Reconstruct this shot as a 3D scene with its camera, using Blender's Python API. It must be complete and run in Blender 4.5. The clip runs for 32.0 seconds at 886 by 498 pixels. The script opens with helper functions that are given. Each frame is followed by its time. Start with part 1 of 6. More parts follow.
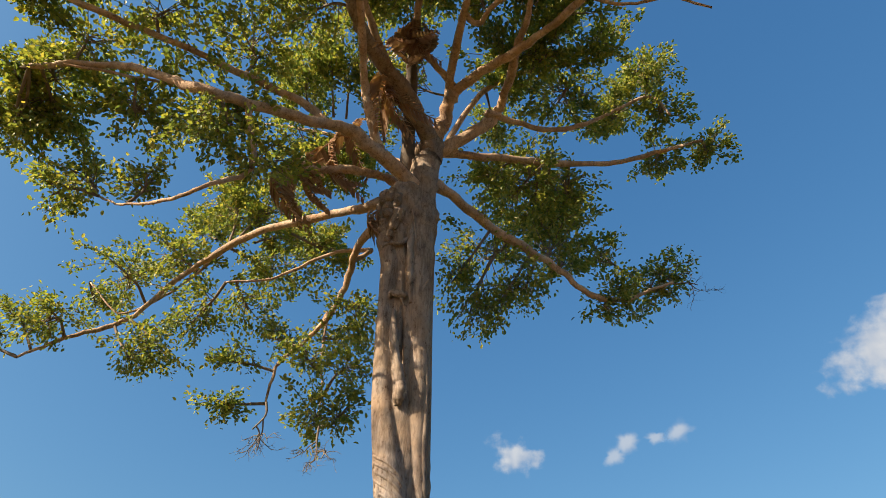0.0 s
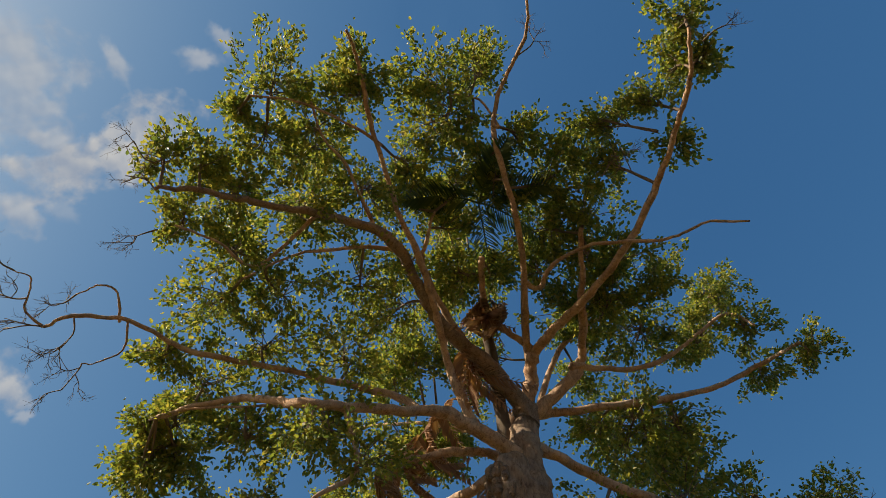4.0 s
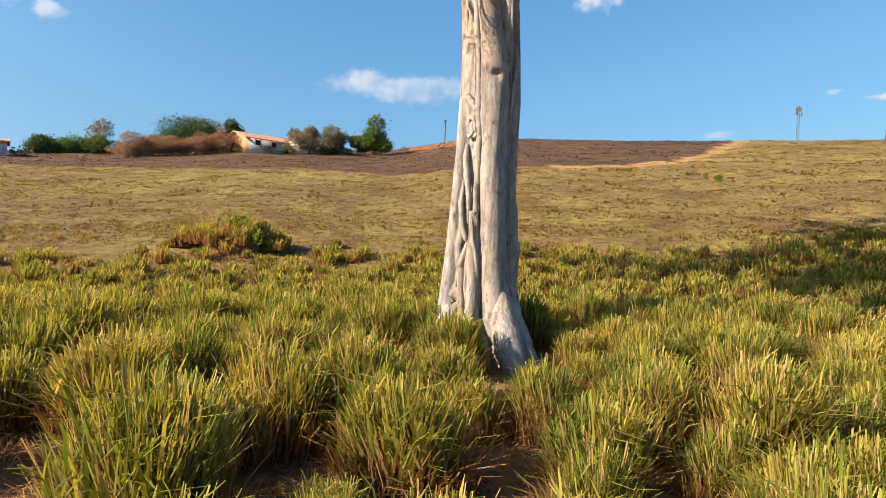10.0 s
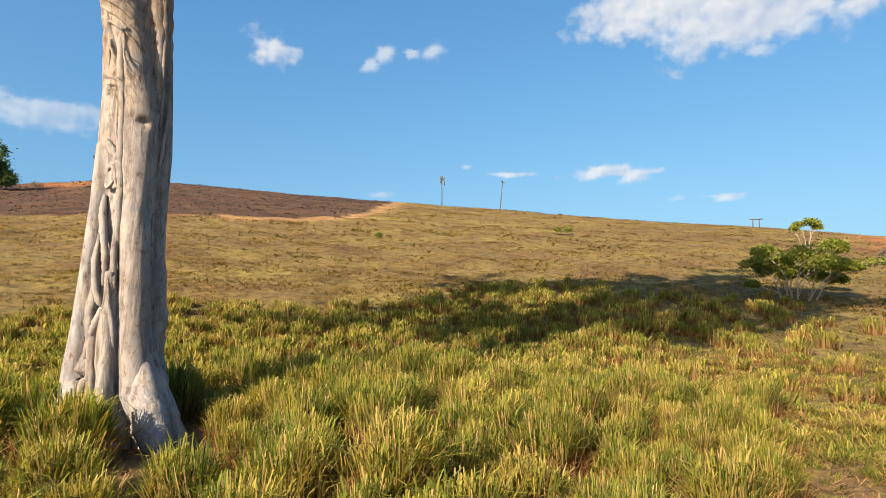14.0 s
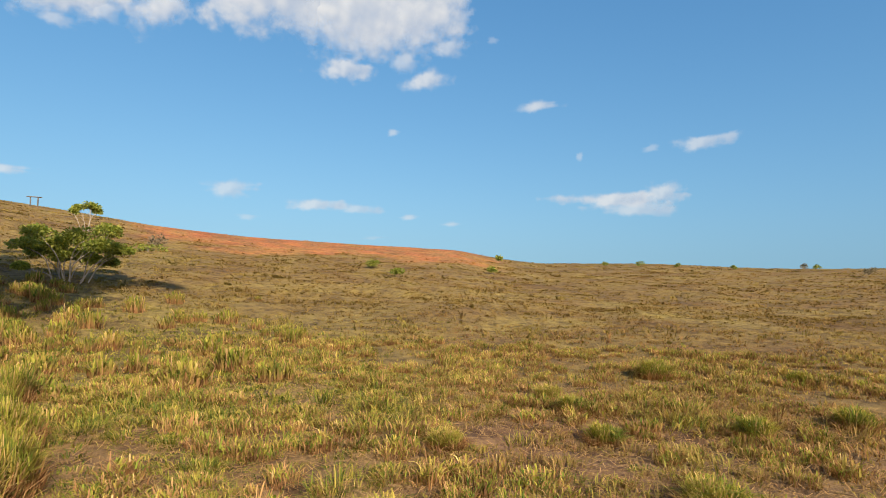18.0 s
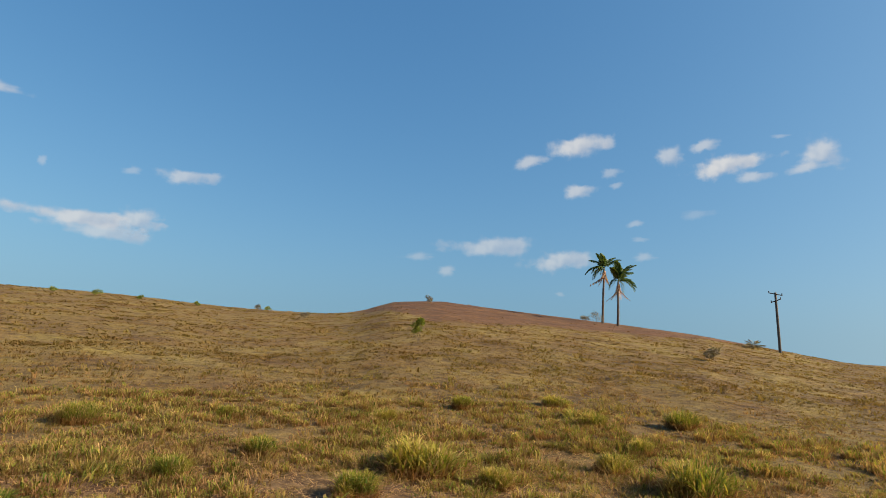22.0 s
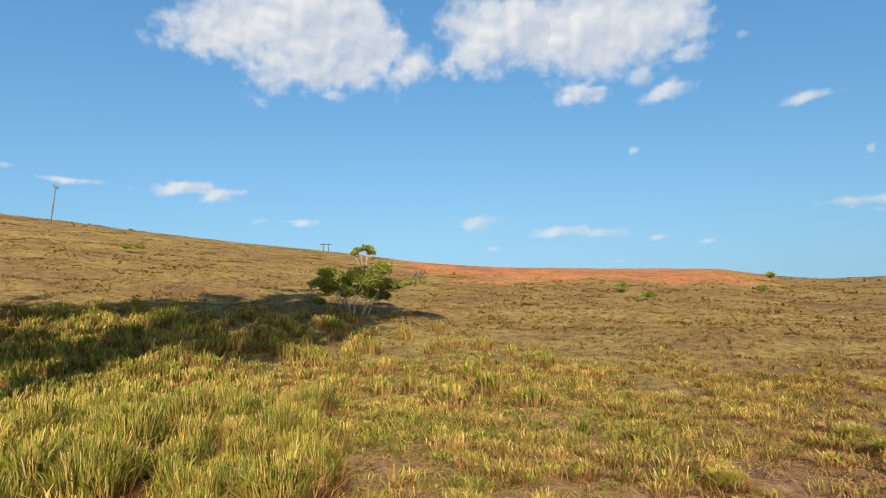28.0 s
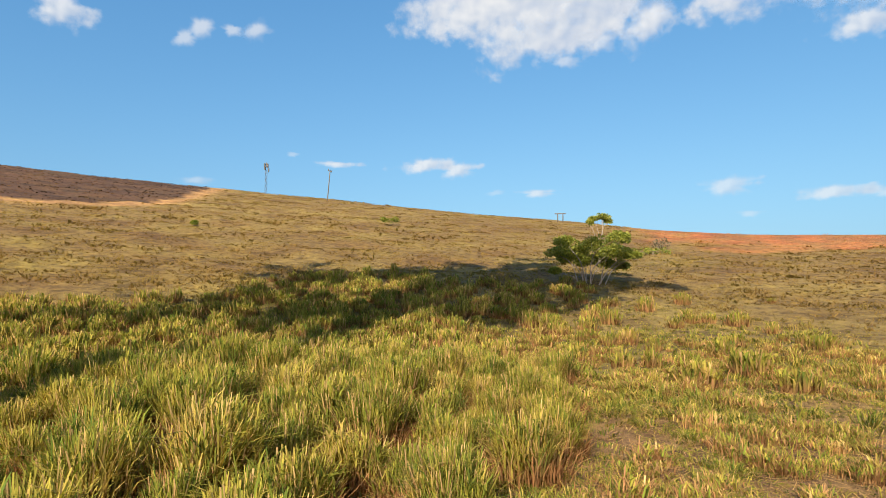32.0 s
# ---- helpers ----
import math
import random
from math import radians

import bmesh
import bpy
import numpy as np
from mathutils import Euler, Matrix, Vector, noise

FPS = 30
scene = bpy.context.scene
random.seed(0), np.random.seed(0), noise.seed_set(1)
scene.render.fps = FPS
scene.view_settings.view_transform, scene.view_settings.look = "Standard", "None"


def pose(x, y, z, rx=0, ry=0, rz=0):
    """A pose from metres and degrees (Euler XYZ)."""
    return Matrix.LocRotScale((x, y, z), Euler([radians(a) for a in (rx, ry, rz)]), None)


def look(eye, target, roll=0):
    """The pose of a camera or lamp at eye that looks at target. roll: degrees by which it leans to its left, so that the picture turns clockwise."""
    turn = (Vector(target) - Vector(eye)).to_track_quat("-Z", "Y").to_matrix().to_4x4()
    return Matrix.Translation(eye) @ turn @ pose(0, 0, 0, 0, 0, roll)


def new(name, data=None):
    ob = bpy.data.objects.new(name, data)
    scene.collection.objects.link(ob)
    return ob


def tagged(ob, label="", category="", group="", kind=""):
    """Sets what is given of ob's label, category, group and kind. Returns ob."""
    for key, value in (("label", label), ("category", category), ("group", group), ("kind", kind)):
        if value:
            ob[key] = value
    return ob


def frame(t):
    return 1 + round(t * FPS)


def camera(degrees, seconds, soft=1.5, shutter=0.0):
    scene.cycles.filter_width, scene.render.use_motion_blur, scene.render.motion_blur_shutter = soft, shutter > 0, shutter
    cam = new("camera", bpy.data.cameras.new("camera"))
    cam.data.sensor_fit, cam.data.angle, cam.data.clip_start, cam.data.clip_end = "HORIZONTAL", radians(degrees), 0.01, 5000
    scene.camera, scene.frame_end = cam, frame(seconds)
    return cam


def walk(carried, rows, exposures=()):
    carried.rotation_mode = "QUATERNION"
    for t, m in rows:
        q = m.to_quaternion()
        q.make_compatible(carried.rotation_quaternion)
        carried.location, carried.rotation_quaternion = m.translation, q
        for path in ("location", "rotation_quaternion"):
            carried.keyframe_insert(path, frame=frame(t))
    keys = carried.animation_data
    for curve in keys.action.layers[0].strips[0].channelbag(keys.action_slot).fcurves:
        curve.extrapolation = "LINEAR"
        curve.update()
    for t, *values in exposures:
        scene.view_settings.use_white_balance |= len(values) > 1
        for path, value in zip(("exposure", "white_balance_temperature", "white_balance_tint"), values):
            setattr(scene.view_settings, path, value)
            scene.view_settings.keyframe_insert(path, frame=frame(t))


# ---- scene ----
def aim(x, y, z, az, el, roll):
    """A pose from a place, the compass bearing from +y, the tilt and the lean, in degrees."""
    a, e = radians(az), radians(el)
    way = Vector((math.sin(a) * math.cos(e), math.cos(a) * math.cos(e), math.sin(e)))
    eye = Vector((x, y, z))
    return look(eye, eye + way, roll)


cam = camera(74.84, 32.0, soft=0.75)
walk(cam, [
    (0.0, aim(0.031, -0.043, 2.159, 2.65, 41.62, 1.64)),
    (0.5, aim(-0.007, -0.069, 2.199, 2.65, 48.29, 0.91)),
    (1.0, aim(0.004, -0.084, 2.232, 2.65, 56.43, -0.69)),
    (1.5, aim(0.002, -0.117, 2.210, 3.06, 63.54, -2.76)),
    (2.0, aim(0.004, -0.123, 2.203, 2.66, 66.68, -3.55)),
    (2.5, aim(0.011, -0.124, 2.187, 1.68, 67.51, -3.17)),
    (4.5, aim(-0.088, -0.065, 1.777, -17.24, 68.45, 3.57)),
    (5.0, aim(-0.109, -0.043, 1.788, -19.17, 65.42, 4.88)),
    (5.5, aim(-0.123, -0.027, 1.792, -18.61, 60.78, 5.87)),
    (6.0, aim(-0.114, -0.012, 1.782, -16.18, 55.73, 6.41)),
    (6.5, aim(-0.114, -0.005, 1.770, -11.34, 50.09, 5.91)),
    (7.0, aim(-0.132, -0.048, 1.909, -7.77, 43.07, 5.97)),
    (7.5, aim(-0.078, -0.006, 1.899, -6.35, 35.74, 6.19)),
    (8.0, aim(-0.091, 0.092, 1.852, -5.16, 28.86, 5.57)),
    (8.5, aim(-0.087, 0.211, 1.804, -4.45, 21.31, 4.59)),
    (9.0, aim(-0.096, 0.306, 1.733, -4.02, 12.35, 3.54)),
    (9.5, aim(-0.094, 0.297, 1.658, -3.58, 4.12, 2.46)),
    (10.0, aim(-0.097, 0.297, 1.584, -3.73, -1.50, 1.30)),
    (10.5, aim(-0.103, 0.288, 1.535, -3.77, -5.23, 0.08)),
    (11.0, aim(-0.102, 0.269, 1.495, -4.02, -8.27, -1.06)),
    (11.5, aim(-0.068, 0.227, 1.512, -2.24, -10.02, -1.41)),
    (12.0, aim(-0.008, 0.268, 1.537, 5.44, -10.58, -0.21)),
    (12.5, aim(0.034, 0.256, 1.606, 13.61, -7.68, 1.26)),
    (13.0, aim(0.052, 0.235, 1.685, 17.73, -0.97, 1.59)),
    (13.5, aim(0.068, 0.215, 1.726, 21.92, 3.24, 1.39)),
    (14.0, aim(0.096, 0.211, 1.724, 27.57, 4.08, 0.82)),
    (14.5, aim(0.127, 0.190, 1.726, 33.93, 4.11, 0.13)),
    (16.5, aim(0.132, 0.047, 1.681, 60.04, 4.17, -0.57)),
    (17.0, aim(0.151, 0.017, 1.659, 69.42, 3.80, -0.02)),
    (17.5, aim(0.114, 0.016, 1.676, 80.42, 3.54, 0.17)),
    (18.0, aim(0.091, -0.010, 1.685, 91.37, 3.27, 0.50)),
    (18.5, aim(0.078, -0.060, 1.681, 101.79, 3.06, 1.07)),
    (19.0, aim(0.075, -0.105, 1.683, 111.25, 2.96, 1.84)),
    (19.5, aim(0.051, -0.163, 1.682, 120.26, 2.94, 2.72)),
    (20.0, aim(0.018, -0.200, 1.685, 129.11, 3.05, 3.30)),
    (20.5, aim(-0.023, -0.233, 1.704, 136.63, 3.13, 3.54)),
    (21.0, aim(-0.036, -0.257, 1.714, 139.28, 3.53, 3.51)),
    (21.5, aim(-0.057, -0.232, 1.742, 140.02, 6.60, 3.53)),
    (22.0, aim(-0.067, -0.217, 1.751, 140.44, 8.42, 3.46)),
    (22.5, aim(-0.061, -0.207, 1.749, 140.91, 9.23, 3.15)),
    (23.0, aim(-0.038, -0.198, 1.737, 137.62, 9.38, 2.79)),
    (23.5, aim(0.005, -0.196, 1.733, 130.27, 9.07, 2.45)),
    (24.0, aim(0.027, -0.175, 1.731, 122.20, 8.65, 1.84)),
    (24.5, aim(0.059, -0.152, 1.728, 114.58, 8.14, 1.25)),
    (25.0, aim(0.075, -0.125, 1.720, 109.58, 7.71, 1.12)),
    (25.5, aim(0.060, -0.095, 1.715, 103.18, 7.48, 1.17)),
    (26.0, aim(0.057, -0.052, 1.713, 95.45, 7.25, 1.13)),
    (26.5, aim(0.054, -0.015, 1.713, 87.20, 7.02, 0.71)),
    (28.5, aim(0.136, 0.041, 1.648, 64.43, 5.43, -1.61)),
    (29.0, aim(0.125, 0.039, 1.648, 63.23, 4.75, -1.74)),
    (29.5, aim(0.085, 0.017, 1.662, 61.51, 4.22, -1.44)),
    (30.0, aim(0.049, 0.007, 1.663, 59.05, 3.93, -0.65)),
    (30.5, aim(0.033, 0.021, 1.665, 55.64, 3.62, 0.07)),
    (31.0, aim(0.020, 0.026, 1.662, 52.30, 3.40, 0.24)),
    (31.5, aim(0.016, 0.039, 1.661, 48.51, 3.35, 0.03)),
    (32.0, aim(0.032, 0.054, 1.654, 44.51, 3.26, -0.06)),
], exposures=[(0.0, 1.25), (1.0, 1.15), (2.5, 1.0), (4.5, 0.7), (5.5, 0.72), (6.0, 0.85), (7.0, 1.15), (8.0, 1.35), (9.0, 1.48), (12.0, 1.76), (14.5, 1.48), (18.0, 1.35), (20.0, 1.33), (21.0, 1.28), (22.0, 1.15), (23.0, 1.17), (25.0, 1.25), (29.0, 1.48), (32.0, 1.52)])

# ---- light ----
SUN_AZ, SUN_EL = -116.5, 31.0
world = bpy.data.worlds.new("sky")
scene.world = world
world.use_nodes = True
wn = world.node_tree.nodes
sky = wn.new("ShaderNodeTexSky")
sky.sky_type, sky.sun_disc = "NISHITA", False
sky.sun_elevation, sky.sun_rotation = radians(SUN_EL), radians(SUN_AZ)
sky.air_density, sky.dust_density, sky.ozone_density, sky.altitude = 1.0, 3.3, 2.5, 300
wn["Background"].inputs[1].default_value = 0.15
wl = world.node_tree.links
# haze keeps the sky pale right down to the horizon
dome, axes, level, lifted, gaze = wn.new("ShaderNodeTexCoord"), wn.new("ShaderNodeSeparateXYZ"), wn.new("ShaderNodeMath"), wn.new("ShaderNodeMath"), wn.new("ShaderNodeCombineXYZ")
level.operation, lifted.operation = "MULTIPLY_ADD", "SQRT"
level.inputs[2].default_value = 0.006
wl.new(dome.outputs["Generated"], axes.inputs[0])
wl.new(axes.outputs["Z"], level.inputs[0])
wl.new(axes.outputs["Z"], level.inputs[1])
wl.new(level.outputs[0], lifted.inputs[0])
for k, axis in enumerate((axes.outputs["X"], axes.outputs["Y"], lifted.outputs[0])):
    wl.new(axis, gaze.inputs[k])
wl.new(gaze.outputs[0], sky.inputs["Vector"])
split, merge = wn.new("ShaderNodeSeparateColor"), wn.new("ShaderNodeCombineColor")
wl.new(sky.outputs[0], split.inputs[0])
for k, (power, gain) in enumerate(((1.02, 0.285), (0.76, 0.329), (0.57, 0.36))):
    # the deep azure of a dry tropical afternoon, channel by channel
    scaled, curve, back = (wn.new("ShaderNodeMath") for _ in range(3))
    scaled.operation, curve.operation, back.operation = "MULTIPLY", "POWER", "MULTIPLY"
    scaled.inputs[1].default_value, curve.inputs[1].default_value, back.inputs[1].default_value = 0.15, power, gain / 0.15
    wl.new(split.outputs[k], scaled.inputs[0])
    wl.new(scaled.outputs[0], curve.inputs[0])
    wl.new(curve.outputs[0], back.inputs[0])
    wl.new(back.outputs[0], merge.inputs[k])
wl.new(merge.outputs[0], wn["Background"].inputs[0])
lamp = bpy.data.lights.new("sun", "SUN")
lamp.energy, lamp.angle, lamp.color = 4.5, radians(0.53), (1.0, 0.84, 0.62)
sun = new("sun", lamp)
sa, se = radians(SUN_AZ), radians(SUN_EL)
sun.matrix_world = look((40 * math.sin(sa) * math.cos(se), 40 * math.cos(sa) * math.cos(se), 40 * math.sin(se)), (0, 0, 0))


# ---- materials ----
def material(name, rough=0.8):
    m = bpy.data.materials.new(name)
    m.use_nodes = True
    b = m.node_tree.nodes["Principled BSDF"]
    b.inputs["Roughness"].default_value = rough
    b.inputs["Specular IOR Level"].default_value = 0.25
    return m, m.node_tree.nodes, m.node_tree.links, b


def noise_tex(nodes, links, scale, detail=4.0, rough=0.6, coords=None):
    n = nodes.new("ShaderNodeTexNoise")
    n.inputs["Scale"].default_value, n.inputs["Detail"].default_value, n.inputs["Roughness"].default_value = scale, detail, rough
    if coords is None:
        coords = nodes.new("ShaderNodeTexCoord").outputs["Object"]
    links.new(coords, n.inputs["Vector"])
    return n.outputs["Fac"]


def ramp(nodes, links, fac, *stops):
    r = nodes.new("ShaderNodeValToRGB")
    while len(r.color_ramp.elements) < len(stops):
        r.color_ramp.elements.new(0.5)
    for e, (p, c) in zip(r.color_ramp.elements, stops):
        e.position, e.color = p, (*c, 1) if len(c) == 3 else c
    links.new(fac, r.inputs[0])
    return r.outputs[0]


def mix(nodes, links, fac, a, b, kind="MIX"):
    m = nodes.new("ShaderNodeMix")
    m.data_type, m.blend_type = "RGBA", kind
    for socket, value in ((m.inputs["Factor"], fac), (m.inputs["A"], a), (m.inputs["B"], b)):
        if isinstance(value, (int, float)):
            socket.default_value = value
        elif isinstance(value, tuple):
            socket.default_value = (*value, 1)
        else:
            links.new(value, socket)
    return m.outputs["Result"]


def bump(nodes, links, bsdf, height, strength=0.5, distance=0.02):
    b = nodes.new("ShaderNodeBump")
    b.inputs["Strength"].default_value, b.inputs["Distance"].default_value = strength, distance
    links.new(height, b.inputs["Height"])
    links.new(b.outputs[0], bsdf.inputs["Normal"])


def mat_plain(name, low, high, scale, rough=0.8, metal=0.0, relief=0.0):
    """A surface whose colour drifts between two tones at two scales."""
    m, nodes, links, b = material(name, rough)
    b.inputs["Metallic"].default_value = metal
    fine, coarse = noise_tex(nodes, links, scale), noise_tex(nodes, links, scale / 7)
    both = mix(nodes, links, 0.5, fine, coarse)
    links.new(ramp(nodes, links, both, (0.35, low), (0.65, high)), b.inputs["Base Color"])
    if relief:
        bump(nodes, links, b, fine, 0.7, relief)
    return m


def mat_bark(name="pale_fig_bark", tone=(1.0, 1.0, 1.0)):
    m, nodes, links, b = material(name, 0.85)
    coords = nodes.new("ShaderNodeTexCoord").outputs["Object"]

    def along(squeeze):
        s = nodes.new("ShaderNodeMapping")
        s.inputs["Scale"].default_value = (1, 1, squeeze)
        links.new(coords, s.inputs[0])
        return s.outputs[0]

    fibre = noise_tex(nodes, links, 20, 6, 0.65, along(0.10))
    seam = noise_tex(nodes, links, 5.5, 5, 0.6, along(0.16))
    blot = noise_tex(nodes, links, 1.5, 6, 0.65, along(0.5))
    knot = noise_tex(nodes, links, 6, 8, 0.7, along(0.6))
    fine = noise_tex(nodes, links, 60, 5, 0.7, coords)
    patch = noise_tex(nodes, links, 3.0, 4, 0.6, coords)
    base = ramp(nodes, links, blot, (0.28, (0.21, 0.18, 0.165)), (0.43, (0.29, 0.275, 0.275)), (0.56, (0.335, 0.33, 0.345)), (0.74, (0.30, 0.31, 0.34)))
    tan = ramp(nodes, links, blot, (0.28, (0.22, 0.15, 0.105)), (0.45, (0.30, 0.23, 0.17)), (0.6, (0.34, 0.28, 0.23)), (0.75, (0.31, 0.285, 0.28)))
    height = nodes.new("ShaderNodeSeparateXYZ")
    links.new(coords, height.inputs[0])
    upper = nodes.new("ShaderNodeMapRange")
    upper.inputs["From Min"].default_value, upper.inputs["From Max"].default_value = 3.2, 6.0
    links.new(height.outputs["Z"], upper.inputs["Value"])
    base = mix(nodes, links, upper.outputs[0], base, tan)
    grey = ramp(nodes, links, patch, (0.40, (1.06, 1.0, 0.92)), (0.64, (0.78, 0.79, 0.83)))
    thread = ramp(nodes, links, fibre, (0.32, (0.72, 0.69, 0.66)), (0.50, (1, 1, 1)), (0.70, (1.1, 1.09, 1.08)))
    split = ramp(nodes, links, seam, (0.455, (1, 1, 1)), (0.485, (0.30, 0.26, 0.23)), (0.505, (0.26, 0.22, 0.20)), (0.53, (1, 1, 1)))
    scar = ramp(nodes, links, knot, (0.30, (0.34, 0.29, 0.26)), (0.40, (0.85, 0.83, 0.81)), (0.55, (1.04, 1.03, 1.02)))
    crack = noise_tex(nodes, links, 16, 7, 0.75, along(0.45))
    fleck = ramp(nodes, links, crack, (0.36, (0.42, 0.33, 0.27)), (0.43, (0.92, 0.9, 0.88)), (0.58, (1.0, 1.0, 1.0)), (0.66, (1.14, 1.12, 1.1)))
    stain = ramp(nodes, links, noise_tex(nodes, links, 2.3, 5, 0.7, along(0.3)), (0.42, (1, 1, 1)), (0.60, (0.88, 0.74, 0.62)))
    base = mix(nodes, links, 0.85, mix(nodes, links, 0.45, base, stain, "MULTIPLY"), fleck, "MULTIPLY")
    c = mix(nodes, links, 0.85, base, grey, "MULTIPLY")
    c = mix(nodes, links, 0.4, c, thread, "MULTIPLY")
    c = mix(nodes, links, 0.38, c, split, "MULTIPLY")
    c = mix(nodes, links, 0.9, c, scar, "MULTIPLY")
    links.new(mix(nodes, links, 1.0, c, tone, "MULTIPLY"), b.inputs["Base Color"])
    tall = mix(nodes, links, 0.45, mix(nodes, links, 0.3, fibre, fine), mix(nodes, links, 0.7, split, scar))
    bump(nodes, links, b, mix(nodes, links, 0.45, mix(nodes, links, 0.5, tall, crack), knot), 1.0, 0.045)
    return m


def mat_leaf(name, tones, thin=0.35):
    m, nodes, links, b = material(name, 0.45)
    b.inputs["Specular IOR Level"].default_value = 0.35
    geo = nodes.new("ShaderNodeNewGeometry")
    n = len(tones) - 1
    tone = ramp(nodes, links, geo.outputs["Random Per Island"], *[(i / n, c) for i, c in enumerate(tones)])
    links.new(tone, b.inputs["Base Color"])
    through_leaf = nodes.new("ShaderNodeBsdfTranslucent")
    links.new(mix(nodes, links, 1.0, tone, (1.45, 1.4, 0.65), "MULTIPLY"), through_leaf.inputs[0])
    both = nodes.new("ShaderNodeMixShader")
    both.inputs[0].default_value = thin
    links.new(b.outputs[0], both.inputs[1])
    links.new(through_leaf.outputs[0], both.inputs[2])
    links.new(both.outputs[0], nodes["Material Output"].inputs[0])
    return m


def mat_blades():
    """Grass whose colour is kept per blade, with some light coming through."""
    m, nodes, links, b = material("grass_blades", 0.75)
    b.inputs["Specular IOR Level"].default_value = 0.08
    at = nodes.new("ShaderNodeAttribute")
    at.attribute_name = "tint"
    links.new(at.outputs["Color"], b.inputs["Base Color"])
    t = nodes.new("ShaderNodeBsdfTranslucent")
    links.new(mix(nodes, links, 1.0, at.outputs["Color"], (1.25, 1.2, 0.6), "MULTIPLY"), t.inputs[0])
    both = nodes.new("ShaderNodeMixShader")
    both.inputs[0].default_value = 0.42
    links.new(b.outputs[0], both.inputs[1])
    links.new(t.outputs[0], both.inputs[2])
    links.new(both.outputs[0], nodes["Material Output"].inputs[0])
    return m


def mat_ground():
    m, nodes, links, b = material("pasture_soil", 0.95)
    at = nodes.new("ShaderNodeAttribute")
    at.attribute_name = "cover"
    coords = nodes.new("ShaderNodeTexCoord").outputs["Object"]
    clod = noise_tex(nodes, links, 3.5, 9, 0.75, coords)
    patch = noise_tex(nodes, links, 0.35, 5, 0.6, coords)
    wide = noise_tex(nodes, links, 0.06, 4, 0.55, coords)
    shade = ramp(nodes, links, clod, (0.3, (0.55, 0.5, 0.45)), (0.5, (1, 1, 1)), (0.7, (1.25, 1.22, 1.1)))
    tone = ramp(nodes, links, patch, (0.32, (0.68, 0.62, 0.6)), (0.5, (1, 1, 1)), (0.7, (1.12, 1.18, 0.95)))
    drift = ramp(nodes, links, wide, (0.35, (0.85, 0.8, 0.8)), (0.65, (1.1, 1.12, 1.0)))
    c = mix(nodes, links, 1.0, at.outputs["Color"], shade, "MULTIPLY")
    c = mix(nodes, links, 1.0, c, tone, "MULTIPLY")
    c = mix(nodes, links, 1.0, c, drift, "MULTIPLY")
    tussock = noise_tex(nodes, links, 2.2, 6, 0.7, coords)
    c = mix(nodes, links, 1.0, c, ramp(nodes, links, tussock, (0.36, (0.52, 0.47, 0.47)), (0.5, (1, 1, 1)), (0.66, (1.34, 1.36, 1.15))), "MULTIPLY")
    links.new(c, b.inputs["Base Color"])
    bump(nodes, links, b, mix(nodes, links, 0.5, clod, tussock), 1.0, 0.3)
    return m


BARK = mat_bark()
LIMB_BARK = mat_bark("limb_bark", (1.7, 1.6, 1.48))
TWIG = mat_plain("grey_brown_twig", (0.12, 0.085, 0.06), (0.22, 0.17, 0.12), 8)
LEAF = mat_leaf("fig_leaf", [(0.095, 0.145, 0.05), (0.17, 0.22, 0.06), (0.26, 0.28, 0.065), (0.34, 0.30, 0.085)], 0.5)
BLADES = mat_blades()
SOIL = mat_ground()


# ---- building ----
def mesh_of(name, verts, faces, mat, smooth=False):
    me = bpy.data.meshes.new(name)
    me.from_pydata([tuple(v) for v in verts], [], faces)
    me.materials.append(mat)
    if smooth:
        me.polygons.foreach_set("use_smooth", [True] * len(me.polygons))
    return me


def mesh_np(name, verts, faces, mat, tint=None, smooth=False):
    """A mesh from arrays: verts (n, 3) and faces (m, 3 or 4); tint: a colour for every vertex."""
    me = bpy.data.meshes.new(name)
    verts, faces = np.asarray(verts, np.float32), np.asarray(faces, np.int32)
    k = faces.shape[1]
    me.vertices.add(len(verts))
    me.vertices.foreach_set("co", verts.ravel())
    me.loops.add(faces.size)
    me.loops.foreach_set("vertex_index", faces.ravel())
    me.polygons.add(len(faces))
    me.polygons.foreach_set("loop_start", np.arange(0, faces.size, k, dtype=np.int32))
    if smooth:
        me.polygons.foreach_set("use_smooth", np.ones(len(faces), bool))
    me.update(calc_edges=True)
    me.materials.append(mat)
    if tint is not None:
        layer = me.attributes.new("tint" if mat is BLADES else "cover", "FLOAT_COLOR", "POINT")
        layer.data.foreach_set("color", np.c_[tint, np.ones(len(tint))].astype(np.float32).ravel())
    return me


def part(name, data, parent, label=""):
    ob = new(name, data)
    ob.parent = parent
    return tagged(ob, label)


def smooth_path(pts, steps):
    """A Catmull-Rom line through the points."""
    p = np.array(pts, float)
    p = np.vstack([2 * p[0] - p[1], p, 2 * p[-1] - p[-2]])
    out = []
    for i in range(1, len(p) - 2):
        for u in np.linspace(0, 1, steps, endpoint=False):
            a, b, c, d = p[i - 1:i + 3]
            out.append(0.5 * (2 * b + (c - a) * u + (2 * a - 5 * b + 4 * c - d) * u * u + (3 * b - a - 3 * c + d) * u ** 3))
    out.append(p[-2])
    return np.array(out)


